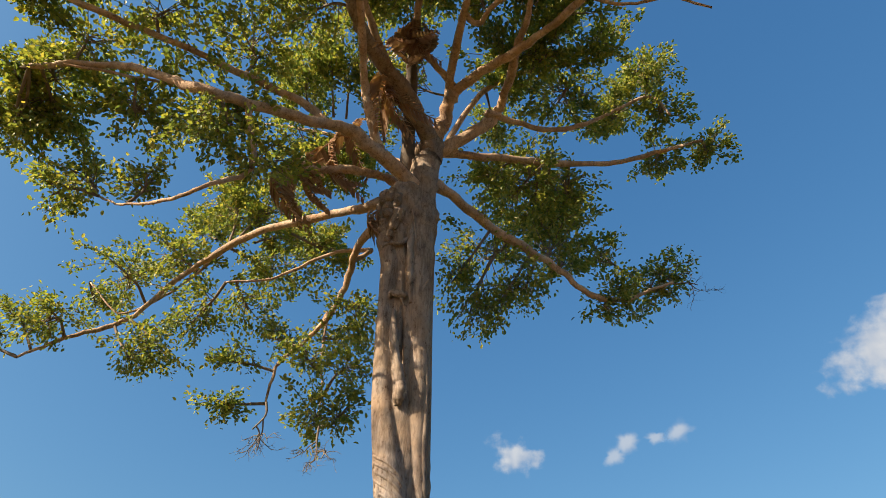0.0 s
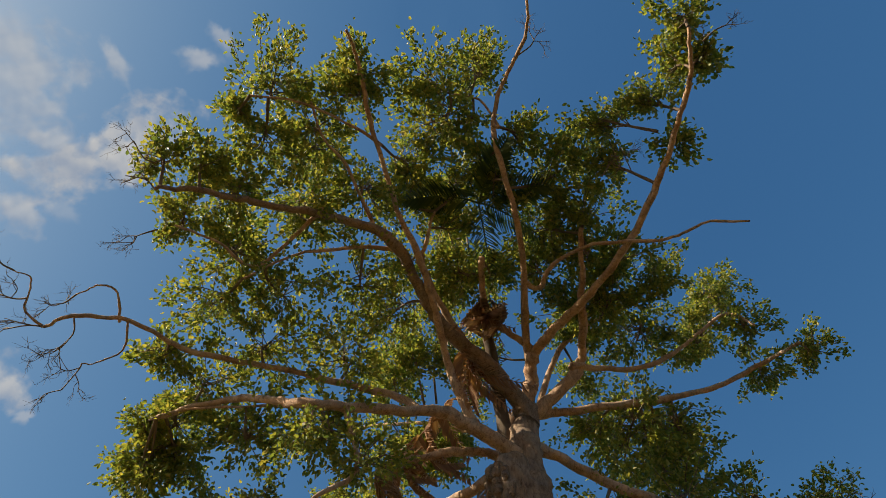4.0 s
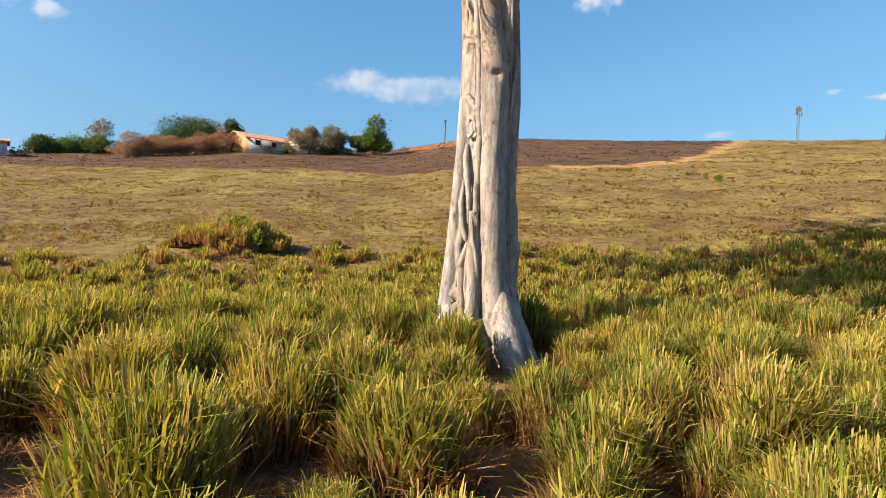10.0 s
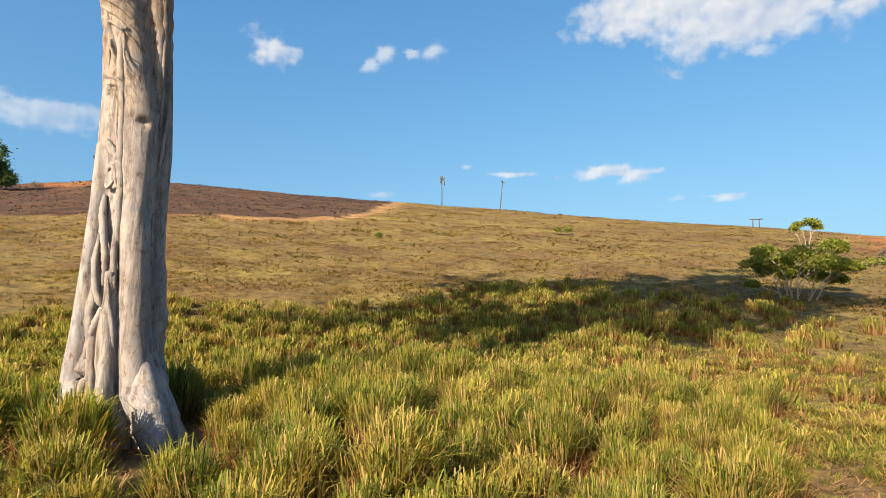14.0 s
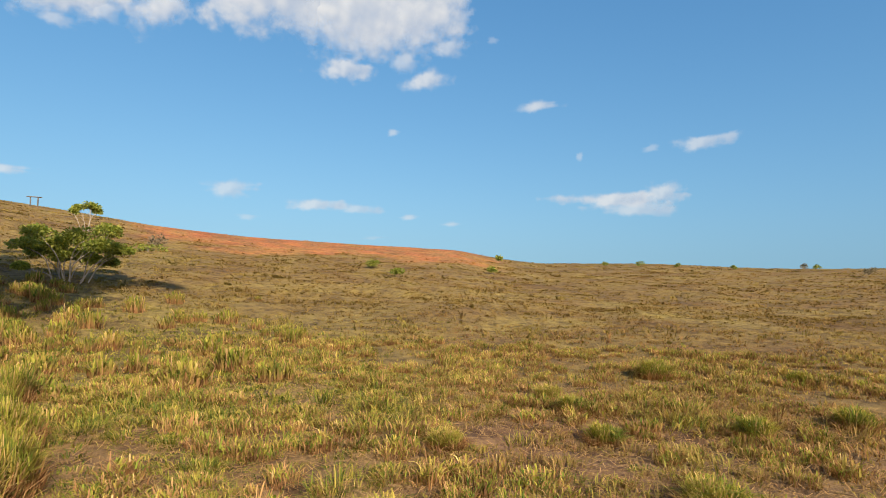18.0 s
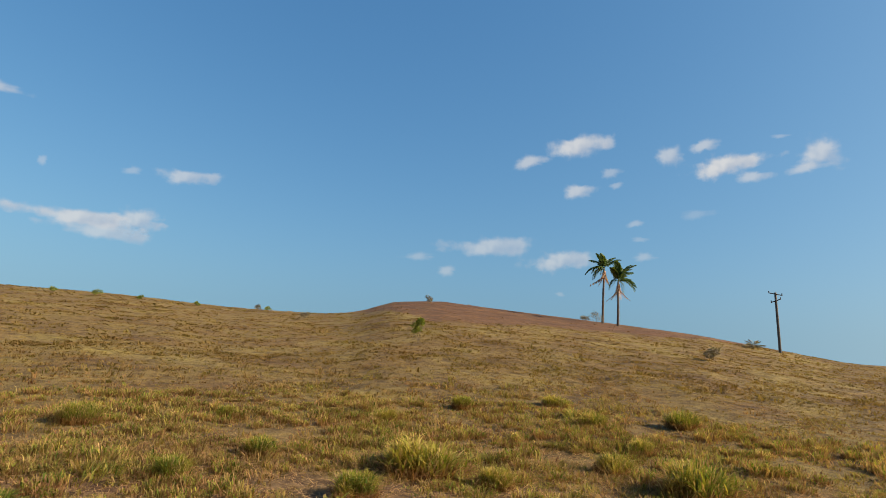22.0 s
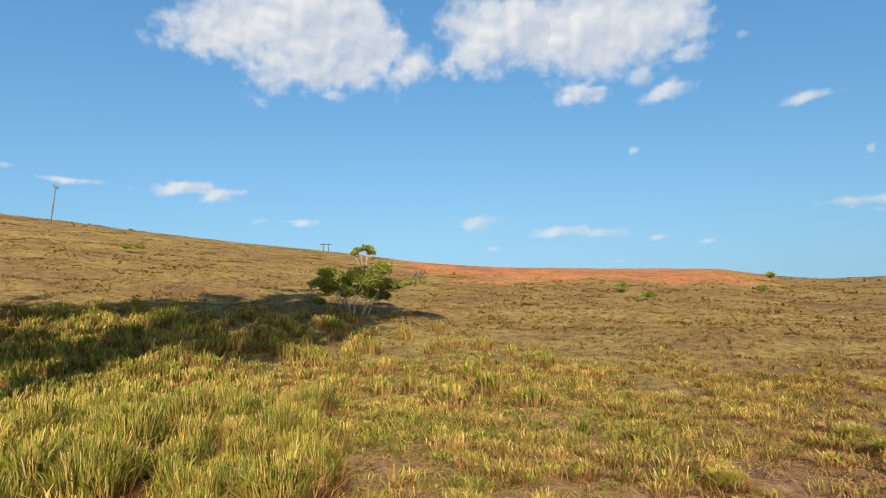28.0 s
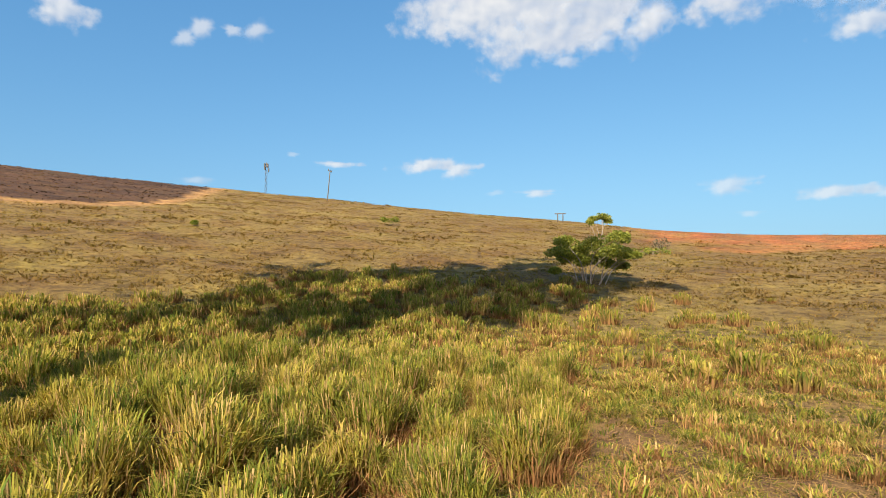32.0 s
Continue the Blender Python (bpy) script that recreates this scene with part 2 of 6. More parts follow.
def tube(path, radii, sides, rng, rough=0.06):
    """Vertices and quads of a knobbly tapered branch along a path."""
    path = np.asarray(path)
    n = len(path)
    way = np.gradient(path, axis=0)
    way /= np.linalg.norm(way, axis=1, keepdims=True) + 1e-9
    up = np.array([0.3, 0.2, 0.93])
    side = np.cross(way, up)
    side /= np.linalg.norm(side, axis=1, keepdims=True) + 1e-9
    top = np.cross(side, way)
    ang = np.linspace(0, 2 * np.pi, sides, endpoint=False)
    r = np.asarray(radii)[:, None] * (1 + rough * rng.standard_normal((n, sides)))
    v = path[:, None] + r[..., None] * (np.cos(ang)[None, :, None] * side[:, None] + np.sin(ang)[None, :, None] * top[:, None])
    i, j = np.meshgrid(np.arange(n - 1), np.arange(sides), indexing="ij")
    k = (j + 1) % sides
    f = np.stack([i * sides + j, i * sides + k, (i + 1) * sides + k, (i + 1) * sides + j], -1).reshape(-1, 4)
    tip = np.arange((n - 1) * sides, n * sides)
    caps = np.stack([tip[[0] * (sides // 2 - 1)], tip[1:-2:2][:sides // 2 - 1], tip[2:-1:2][:sides // 2 - 1], tip[3::2][:sides // 2 - 1]], -1)
    return v.reshape(-1, 3), np.vstack([f, caps])


def join(pieces):
    verts, faces, n = [], [], 0
    for v, f in pieces:
        verts.append(v)
        faces.append(np.asarray(f) + n)
        n += len(v)
    return np.vstack(verts), np.vstack(faces)


# ---- ground ----
RIDGE = np.array([(-180, -0.6, 95), (-120, 3, 90), (-75, 4.6, 110), (-41, 5.6, 110), (-33, 6.3, 110), (-22, 7.6, 110), (-9, 7.95, 110), (-3, 9.0, 105),
                  (4, 9.3, 100), (10, 9.1, 98), (21, 8.7, 92), (27, 8.4, 90), (33, 8.05, 88), (44, 7.0, 84), (56, 5.9, 82), (65, 4.75, 80)])
RIDGE_2 = np.array([(72, 4.1, 80), (81, 3.7, 80), (93, 3.1, 82), (97.5, 2.2, 84), (101, 1.85, 86), (111, 1.85, 90), (121, 1.35, 94), (129, 1.3, 95),
                    (132.5, 1.7, 95), (136, 2.95, 95), (140.5, 3.28, 95), (150, 2.55, 95), (157.5, 2.0, 95), (164.5, 1.35, 95), (171, 0.4, 95), (175, -0.25, 95), (180, -0.6, 95)])
RIDGE = np.vstack([RIDGE, RIDGE_2])
BASIN = 14.0


def bearing(x, y):
    return np.degrees(np.arctan2(x, y))


def wave(x, y, s, seed):
    """Smooth wandering values about 0, with a period of about s metres."""
    r = np.random.RandomState(seed)
    out = 0
    for _ in range(7):
        a, p, k = r.uniform(0, 6.28), r.uniform(0, 6.28), 6.28 / s * r.uniform(0.6, 1.7)
        out = out + np.sin((x * np.cos(a) + y * np.sin(a)) * k + p)
    return out / 3.7


def ground_z(x, y):
    x, y = np.asarray(x, float), np.asarray(y, float)
    r, a = np.hypot(x, y), bearing(x, y)
    el = sum(np.interp(a + d, RIDGE[:, 0], RIDGE[:, 1]) for d in (-0.8, 0, 0.8)) / 3
    far = np.interp(a, RIDGE[:, 0], RIDGE[:, 2])
    top = far * np.tan(np.radians(el)) + 1.75
    u = np.clip((r - BASIN + 4) / (far - BASIN + 4), 0, 1)
    lift = np.where(r < BASIN + 4, np.clip(r - BASIN + 4, 0, 8) ** 2 / 16, r - BASIN) / (far - BASIN)
    z = top * np.where(r < far, lift, 1)
    rough = np.clip(r / 30, 0, 1) * np.clip((far - r) / 15, 0.15, 1)
    z = z + rough * (0.09 * wave(x, y, 9, 1) + 0.06 * wave(x, y, 3.7, 2)) + 0.03 * wave(x, y, 2.3, 3) * (r < 120)
    z = z - 0.10 * np.exp(-((x - 0.1) ** 2 + (y - 7.9) ** 2) / 5.0)
    return np.where(r > far, z - (r - far) * 0.006, z)


def step(v, lo, hi):
    u = np.clip((v - lo) / (hi - lo), 0, 1)
    return u * u * (3 - 2 * u)


BURN_EDGE = np.array([(-180, 400), (-95, 400), (-80, 76), (-41, 69), (-24, 57), (-14, 53), (-3, 48), (10, 50), (17.5, 56), (20, 63), (22.4, 88), (23, 400), (180, 400)])


def cover(x, y):
    """What grows: how lush, burnt or bare the pasture is at a place, 0 to 1 each."""
    x, y = np.asarray(x, float), np.asarray(y, float)
    r, a = np.hypot(x, y), bearing(x, y)
    wob = wave(x, y, 7, 11)
    d = np.hypot((x - 4) / 1.55, y - 8.5)
    lush = 1 - step(d + 1.3 * wob, 7.5, 12.5)
    strip = (1 - step(np.abs(y - 13.5 - 0.1 * x) + wob, 2.5, 5)) * step(x, 6, 14) * (1 - step(x, 30, 40))
    lush = np.maximum(lush, 0.8 * strip)
    lush = lush * (1 - 0.85 * step(a + 3 * wob, 60, 92) * (1 - strip))
    edge = np.interp(a, BURN_EDGE[:, 0], BURN_EDGE[:, 1])
    burnt = step(r + 0.8 * wave(x, y, 5, 12), edge - 0.5, edge + 0.5)
    rim = step(r, edge - np.interp(a, [0, 22], [1.5, 7]), edge - np.interp(a, [0, 22], [0.3, 2])) * (1 - burnt) * step(a, -20, 8)
    track = np.exp(-((a - np.interp(r, [54, 70, 92], [18.8, 21.4, 23.4])) / 0.8) ** 2) * step(r, 54, 60)
    rim = np.maximum(rim, track * (1 - burnt))
    red = step(a + wob, 61, 66) * (1 - step(a + wob, 92, 99)) * step(r + 5 * wave(x, y, 11, 13), 46, 58)
    red = np.maximum(red, step(a, -9, -6) * (1 - step(a, -1, 3)) * step(r + 3 * wave(x, y, 6, 14), 84, 95))
    mound = step(a, 130.5, 133.5) * (1 - step(a, 172, 180)) * step(r + 2 * wob, np.interp(a, [131, 140, 150, 160, 172], [88, 42, 54, 61, 92]), np.interp(a, [131, 140, 150, 160, 172], [92, 46, 58, 66, 99]))
    return lush, burnt, rim, red, mound


def cover_colour(x, y):
    lush, burnt, rim, red, mound = (v[:, None] for v in cover(x, y))
    a = bearing(x, y)[:, None]
    r = np.hypot(x, y)[:, None]
    south = step(a, 75, 120)
    c = np.array([0.186, 0.117, 0.046]) * (1 - south) + np.array([0.172, 0.105, 0.043]) * south
    patchy = np.clip(0.5 + 0.5 * wave(x, y, 6, 21), 0, 1)[:, None]
    c = c * (0.86 + 0.3 * patchy) + np.array([-0.01, 0.014, 0.0]) * patchy
    near_bare = 0.8 * (1 - step(r, 4, 12))
    c = c * (1 - near_bare) + (np.array([0.34, 0.195, 0.135]) * (1 - south) + np.array([0.21, 0.125, 0.085]) * south) * near_bare
    c = c * (1 - 0.75 * lush) + (np.array([0.31, 0.165, 0.11]) * (1 - step(r, 8.5, 12)) + np.array([0.18, 0.135, 0.05]) * step(r, 8.5, 12)) * 0.75 * lush
    turf = 0.55 * step(a, 36, 50) * (1 - step(a, 80, 100)) * (1 - step(r, 15, 28))
    c = c * (1 - turf) + np.array([0.215, 0.165, 0.06]) * turf
    dark = np.clip(0.5 + 0.6 * wave(x, y, 4, 22), 0, 1)[:, None]
    c = c * (1 - burnt) + (np.array([0.05, 0.03, 0.021]) * (1 - dark) + np.array([0.115, 0.062, 0.038]) * dark) * burnt
    c = c * (1 - 0.85 * rim) + np.array([0.40, 0.23, 0.11]) * 0.85 * rim
    c = c * (1 - red) + (np.array([0.36, 0.125, 0.05]) * dark + np.array([0.24, 0.13, 0.05]) * (1 - dark)) * red
    c = c * (1 - mound) + (np.array([0.15, 0.075, 0.038]) * dark + np.array([0.10, 0.052, 0.028]) * (1 - dark)) * mound
    return c


def build_ground():
    rings = np.concatenate([[0.0], np.geomspace(0.6, 125, 150), np.geomspace(135, 4200, 22)])
    spokes = 540
    ang = np.linspace(-np.pi, np.pi, spokes, endpoint=False)
    rr, aa = np.meshgrid(rings[1:], ang, indexing="ij")
    x, y = (rr * np.sin(aa)).ravel(), (rr * np.cos(aa)).ravel()
    x, y = np.r_[0, x], np.r_[0, y]
    v = np.c_[x, y, ground_z(x, y)]
    n = len(rings) - 1
    i, j = np.meshgrid(np.arange(n - 1), np.arange(spokes), indexing="ij")
    k = (j + 1) % spokes
    quads = np.stack([1 + i * spokes + j, 1 + i * spokes + k, 1 + (i + 1) * spokes + k, 1 + (i + 1) * spokes + j], -1).reshape(-1, 4)
    quads = quads[:, ::-1]
    j = np.arange(0, spokes, 2)
    hub = np.stack([0 * j, 1 + j, 1 + (j + 1) % spokes, 1 + (j + 2) % spokes], -1)[:, [0, 1, 2, 3]]
    me = mesh_np("ground", v, np.vstack([quads, hub]), SOIL, cover_colour(x, y), True)
    return tagged(new("ground", me), "rolling pasture of dry brown and green grass on red soil", "ground", kind="structure")


build_ground()

# ---- the fig tree ----
TX, TY = -0.05, 8.15
fig = tagged(new("fig_tree"), "tall pale-barked strangler fig with a broad green crown", "tree")
fig.location = (TX, TY, 0)


# the outline of the trunk: height, middle and half width
TRUNK_FORM = np.array([(-0.35, -0.02, 0.66), (0.0, -0.06, 0.60), (0.4, -0.06, 0.56), (0.8, -0.08, 0.50), (1.2, -0.06, 0.475), (1.95, -0.03, 0.44), (2.7, 0.0, 0.42), (3.35, 0.03, 0.415), (4.0, 0.03, 0.395),
                       (4.8, 0.0, 0.39), (5.5, -0.05, 0.42), (6.45, -0.09, 0.445), (7.4, -0.12, 0.45), (8.8, -0.16, 0.48), (9.7, -0.24, 0.55), (10.3, -0.3, 0.60), (10.7, -0.3, 0.55), (11.0, -0.28, 0.40), (11.25, -0.26, 0.08)])
# fused root columns on its sunny side: how proud each stands, how far forward, then height, near and far edge
COLUMNS = (
    (0.06, 1.08, ((9.7, -0.83, -0.45), (8.8, -0.65, -0.34), (8.0, -0.62, -0.40), (7.1, -0.60, -0.34), (6.2, -0.55, -0.22), (5.5, -0.47, -0.08), (4.9, -0.37, 0.06), (4.4, -0.22, 0.14), (3.8, -0.13, 0.25), (3.3, -0.13, 0.26), (2.7, -0.10, 0.22),
             (1.95, -0.06, 0.24), (1.2, -0.06, 0.26), (0.8, -0.04, 0.29), (0.5, -0.02, 0.35), (0.2, 0.06, 0.50), (-0.1, 0.20, 0.60), (-0.35, 0.24, 0.66))),
    (0.02, 0.95, ((10.3, -0.36, 0.29), (9.1, -0.34, 0.29), (8.05, -0.21, 0.30), (7.1, -0.09, 0.32), (6.3, -0.02, 0.28), (5.5, 0.09, 0.30), (4.8, 0.18, 0.29), (4.3, 0.20, 0.28))),
    (0.0, 0.5, ((8.0, 0.15, 0.33), (6.4, 0.24, 0.36), (5.5, 0.27, 0.38), (4.8, 0.26, 0.39), (3.8, 0.27, 0.42), (3.3, 0.25, 0.44), (2.7, 0.23, 0.43), (1.95, 0.24, 0.42), (1.2, 0.25, 0.42), (0.8, 0.27, 0.44), (0.5, 0.30, 0.50), (0.2, 0.38, 0.60), (-0.3, 0.44, 0.72))),
    (-0.045, 0.95, ((4.9, -0.39, -0.17), (3.8, -0.38, -0.10), (3.3, -0.38, -0.10), (2.6, -0.40, -0.14))),
    (0.02, 0.9, ((3.4, -0.38, -0.28), (2.7, -0.40, -0.26), (1.95, -0.46, -0.29), (1.2, -0.53, -0.30), (0.8, -0.58, -0.32), (0.35, -0.63, -0.35), (-0.3, -0.72, -0.40))),
    (0.02, 1.0, ((1.9, -0.22, -0.09), (1.6, -0.24, -0.07), (1.1, -0.25, -0.05), (0.4, -0.27, -0.05), (-0.3, -0.32, -0.06))),
    (0.0, 1.0, ((0.7, -0.40, -0.28), (0.3, -0.46, -0.30), (-0.3, -0.52, -0.34))),
)
FORM_Z, FORM_T = np.linspace(-0.3, 11.25, 330), np.linspace(0, 2 * np.pi, 180, endpoint=False)


def trunk_form():
    """How far the fused trunk reaches at every height and bearing round its middle."""
    rng = np.random.RandomState(4)
    z, t = np.meshgrid(FORM_Z, FORM_T, indexing="ij")
    mid, half = np.interp(z, TRUNK_FORM[:, 0], TRUNK_FORM[:, 1]), np.interp(z, TRUNK_FORM[:, 0], TRUNK_FORM[:, 2])
    r = half * (0.72 - 0.07 * np.clip((z - 5.2) / 1.0, 0, 1) + 0.20 * np.clip((z - 8.6) / 1.2, 0, 1))

    def swell(r, cx, cy, rad, on):
        along = cx * np.cos(t) + cy * np.sin(t)
        inside = rad ** 2 - (cx ** 2 + cy ** 2 - along ** 2)
        return np.where(on & (inside > 0) & (along > 0), np.maximum(r, along + np.sqrt(np.maximum(inside, 0))), r)

    for proud, fore, stops in COLUMNS:
        p = np.array(sorted(stops))
        lo, hi = (np.interp(z, p[:, 0], p[:, k]) for k in (1, 2))
        lo, hi = lo - 0.008, hi + 0.008
        rad = (hi - lo) / 2
        x = (lo + hi) / 2 - mid
        reach = np.maximum(half - rad + proud, 0.02)
        cx = np.clip(x, -reach * 0.98, reach * 0.98)
        cy = -np.sqrt(np.maximum(reach ** 2 - cx ** 2, 0)) * fore
        fade = np.clip(np.minimum((p[-1, 0] - z) / 0.5, (z - p[0, 0] + 0.3) / 0.5), 0, 1) ** 0.5
        r = swell(r, cx, cy, rad * (0.7 + 0.3 * fade), fade > 0)
    for k in range(6):
        # columns round the shaded side
        a = radians(18 + 29 * k) + 0.12 * np.sin(0.6 * z + k)
        rad = half * (0.34 + 0.05 * np.sin(0.9 * z + 2 * k))
        r = swell(r, (half - rad) * np.cos(a), (half - rad) * np.sin(a), rad, z > -1)
    head = np.exp(-((z - 10.1) / 0.75) ** 2)
    knobs = sum(np.sin(rng.uniform(3, 9) * t + rng.uniform(4, 11) * z + rng.uniform(0, 6)) for _ in range(7)) / 3.5
    wrinkle = sum(np.sin(k * t + 2.2 * np.sin(w * z + k) + k) * (0.5 + 0.5 * np.sin(0.8 * w * z + 2 * k)) for k, w in ((19, 0.9), (31, 1.4), (43, 2.1))) / 3
    ring = np.sin(z * 23 + 2.5 * np.sin(3 * t)) * np.exp(-((z - 4.95) / 0.35) ** 2)
    low = np.exp(-np.clip(z, 0, 9) / 1.6)
    r = r + 0.045 * head * knobs + (0.003 + 0.008 * low) * wrinkle + 0.009 * ring
    for a0, z0, deep, wide, long in ((-32, 0.32, 0.13, 0.035, 0.20), (-24, 0.62, 0.11, 0.035, 0.16), (-4, 0.28, 0.12, 0.03, 0.22), (-40, 2.0, 0.07, 0.06, 0.22), (-28, 1.55, 0.08, 0.05, 0.22), (-34, 2.95, 0.05, 0.06, 0.05), (-36, 3.15, 0.05, 0.05, 0.04),
                                     (8, 3.62, 0.06, 0.07, 0.05), (-14, 7.2, 0.12, 0.05, 0.55), (-8, 6.5, 0.08, 0.05, 0.25), (-10, 8.4, 0.08, 0.05, 0.3), (-2, 9.2, 0.10, 0.07, 0.35), (-46, 4.55, 0.04, 0.03, 0.22), (-18, 0.95, 0.06, 0.03, 0.18)):
        d = (t - radians(a0 - 90) + np.pi) % (2 * np.pi) - np.pi
        r = r - deep * np.exp(-(d * half / wide) ** 2 - ((z - z0) / long) ** 2)
    r = np.maximum(r, 0.04)
    return 0.15 * np.roll(r, 1, 1) + 0.7 * r + 0.15 * np.roll(r, -1, 1)


FORM = trunk_form()


def trunk_reach(z, t):
    """The trunk's surface at a height and bearing."""
    i = np.clip(np.searchsorted(FORM_Z, z), 0, len(FORM_Z) - 1)
    j = np.round(np.asarray(t) / (2 * np.pi) * len(FORM_T)).astype(int) % len(FORM_T)
    r = FORM[i, j]
    return np.convolve(np.r_[r[:1], r[:1], r, r[-1:], r[-1:]], np.ones(5) / 5, "valid")


def fig_trunk():
    z, t = np.meshgrid(FORM_Z, FORM_T, indexing="ij")
    mid = np.interp(z, TRUNK_FORM[:, 0], TRUNK_FORM[:, 1])
    levels, sides = z.shape
    v = np.stack([FORM * np.cos(t) + mid, FORM * np.sin(t), z], -1).reshape(-1, 3)
    i, j = np.meshgrid(np.arange(levels - 1), np.arange(sides), indexing="ij")
    k = (j + 1) % sides
    f = np.stack([i * sides + j, i * sides + k, (i + 1) * sides + k, (i + 1) * sides + j], -1).reshape(-1, 4)
    return mesh_np("trunk", v, f, BARK, smooth=True)


part("trunk", fig_trunk(), fig)
root_rng = np.random.RandomState(19)


def strand(r0, r1, out, *stops):
    """A root grown down the trunk: stops of (bearing round the trunk from its -y side, height); out: how far it stands proud."""
    line = smooth_path([(a, z, 0) for a, z in stops], 10)
    n = len(line)
    rad = r0 + (r1 - r0) * np.linspace(0, 1, n)
    th = np.radians(line[:, 0] - 90)
    z = line[:, 1]
    ends = np.minimum(np.arange(n), np.arange(n)[::-1]) / 10.0
    bury = np.where(z > 0.3, np.clip(1 - ends, 0, 1) ** 2, 0)
    rad = rad * (1 - 0.6 * bury)
    half = np.interp(z, TRUNK_FORM[:, 0], TRUNK_FORM[:, 2])
    dist = np.maximum(trunk_reach(z, th), 0.87 * half) + rad * (out - 0.42 - 1.4 * bury)
    p = np.c_[dist * np.cos(th) + np.interp(z, TRUNK_FORM[:, 0], TRUNK_FORM[:, 1]), dist * np.sin(th), z]
    p += 0.012 * np.cumsum(root_rng.standard_normal((n, 3)), 0) * rad[:, None] * 2
    gnarl = 0.07 * np.sin(np.linspace(0, 23, n) + root_rng.uniform(0, 6)) + 0.06 * np.sin(np.linspace(0, 61, n) + root_rng.uniform(0, 6))
    v, f = tube(p, rad * (1 + gnarl), 12, root_rng, 0.055)
    part("aerial_root", mesh_np("aerial_root", v, f, BARK, smooth=True), fig)


# the lattice over the hollow low on the sunny side
strand(0.05, 0.04, 0.3, (-72, 3.45), (-56, 3.38), (-36, 3.26), (-22, 3.14), (-14, 2.9), (-12, 2.5), (-13, 2.1))
strand(0.045, 0.04, 0.3, (-26, 4.75), (-24, 4.2), (-22, 3.7), (-20, 3.3), (-15, 3.0))
strand(0.045, 0.035, 0.3, (-52, 2.78), (-44, 2.5), (-34, 2.2), (-29, 1.95), (-29, 1.72))
strand(0.04, 0.03, 0.3, (-52, 2.3), (-50, 1.95), (-42, 1.7), (-32, 1.55), (-26, 1.48))
strand(0.035, 0.03, 0.3, (-18, 2.5), (-16, 2.1), (-11, 1.8), (-6, 1.62))
strand(0.06, 0.045, 0.2, (-52, 1.75), (-47, 1.35), (-38, 1.1), (-32, 0.8), (-28, 0.4), (-28, -0.2))
strand(0.045, 0.035, 0.3, (-26, 1.5), (-32, 1.3), (-40, 1.12), (-44, 0.9))
strand(0.03, 0.025, 0.4, (-48, 3.05), (-36, 3.1), (-28, 3.0), (-24, 2.85))
strand(0.025, 0.025, 0.4, (-50, 2.9), (-40, 2.86), (-30, 2.95))
# bands over the bend of the main column
for z0 in (4.72, 4.84, 4.97, 5.08, 5.18):
    strand(0.022, 0.018, 0.5, (-66, z0 + 0.2), (-48, z0 + 0.1), (-28, z0), (-8, z0 - 0.14), (2, z0 - 0.24))
strand(0.045, 0.05, 0.4, (-50, 5.0), (-44, 4.75), (-36, 4.45), (-34, 4.3))
# the inner root and knot in the hollow between the two columns
strand(0.07, 0.085, 0.9, (-34, 7.75), (-26, 7.2), (-16, 6.75), (-6, 6.4), (-4, 6.2), (-9, 6.05))
strand(0.075, 0.06, 0.6, (-18, 6.05), (-10, 6.22), (-4, 6.38), (-6, 6.55))
strand(0.06, 0.06, 0.5, (-52, 8.05), (-34, 8.1), (-16, 8.0), (0, 8.05))
strand(0.04, 0.035, 0.4, (-70, 9.0), (-45, 9.2), (-15, 9.15), (10, 9.4))
strand(0.07, 0.06, 0.1, (12, 9.9), (6, 9.2), (4, 8.5), (10, 7.9))
strand(0.035, 0.04, 0.2, (52, 7.0), (50, 6.2), (46, 5.2), (50, 4.4), (48, 3.6))
strand(0.035, 0.05, 0.2, (50, 2.6), (44, 1.9), (46, 1.2), (42, 0.5), (48, -0.2))
# knobbly burrs of the head, where the left column ends
for a0, z0, w in ((-62, 9.75, 0.10), (-44, 10.0, 0.12), (-28, 9.7, 0.09), (-34, 10.35, 0.11), (-54, 10.4, 0.10), (-76, 10.2, 0.10), (-20, 10.2, 0.08), (-48, 9.4, 0.07), (-14, 9.8, 0.07)):
    strand(w, w * 0.8, 0.45, (a0 - 8, z0 - 0.16), (a0, z0 - 0.06), (a0 + 3, z0 + 0.08), (a0 + 10, z0 + 0.17))
# buttress roots that run into the soil
for toe, rad in (((0.44, -0.93), 0.15), ((0.64, -0.6), 0.13), ((-0.76, -0.5), 0.12), ((-0.3, -0.78), 0.09)):
    # broad roots that reach out over the soil
    top = np.array([toe[0] * 0.12, toe[1] * 0.08, 1.7])
    line = smooth_path([top, (toe[0] * 0.52, toe[1] * 0.46, 0.62), (toe[0] * 0.84, toe[1] * 0.82, 0.06), (toe[0], toe[1], -0.10), (toe[0] * 1.15, toe[1] * 1.15, -0.3)], 7)
    v, f = tube(line, np.interp(np.linspace(0, 1, len(line)), [0, 0.35, 0.7, 1], [rad * 0.5, rad * 1.3, rad, rad * 0.5]), 14, root_rng, 0.05)
    part("buttress_root", mesh_np("buttress_root", v, f, BARK, smooth=True), fig)
strand(0.13, 0.09, 0.3, (30, 0.6), (33, 0.25), (36, 0.0), (38, -0.28))
strand(0.12, 0.08, 0.3, (52, 0.5), (56, 0.15), (60, -0.25))
strand(0.10, 0.07, 0.3, (-66, 0.6), (-70, 0.2), (-72, -0.25))
strand(0.18, 0.08, -0.1, (100, -0.25), (92, 0.5), (88, 1.4), (86, 3.0))
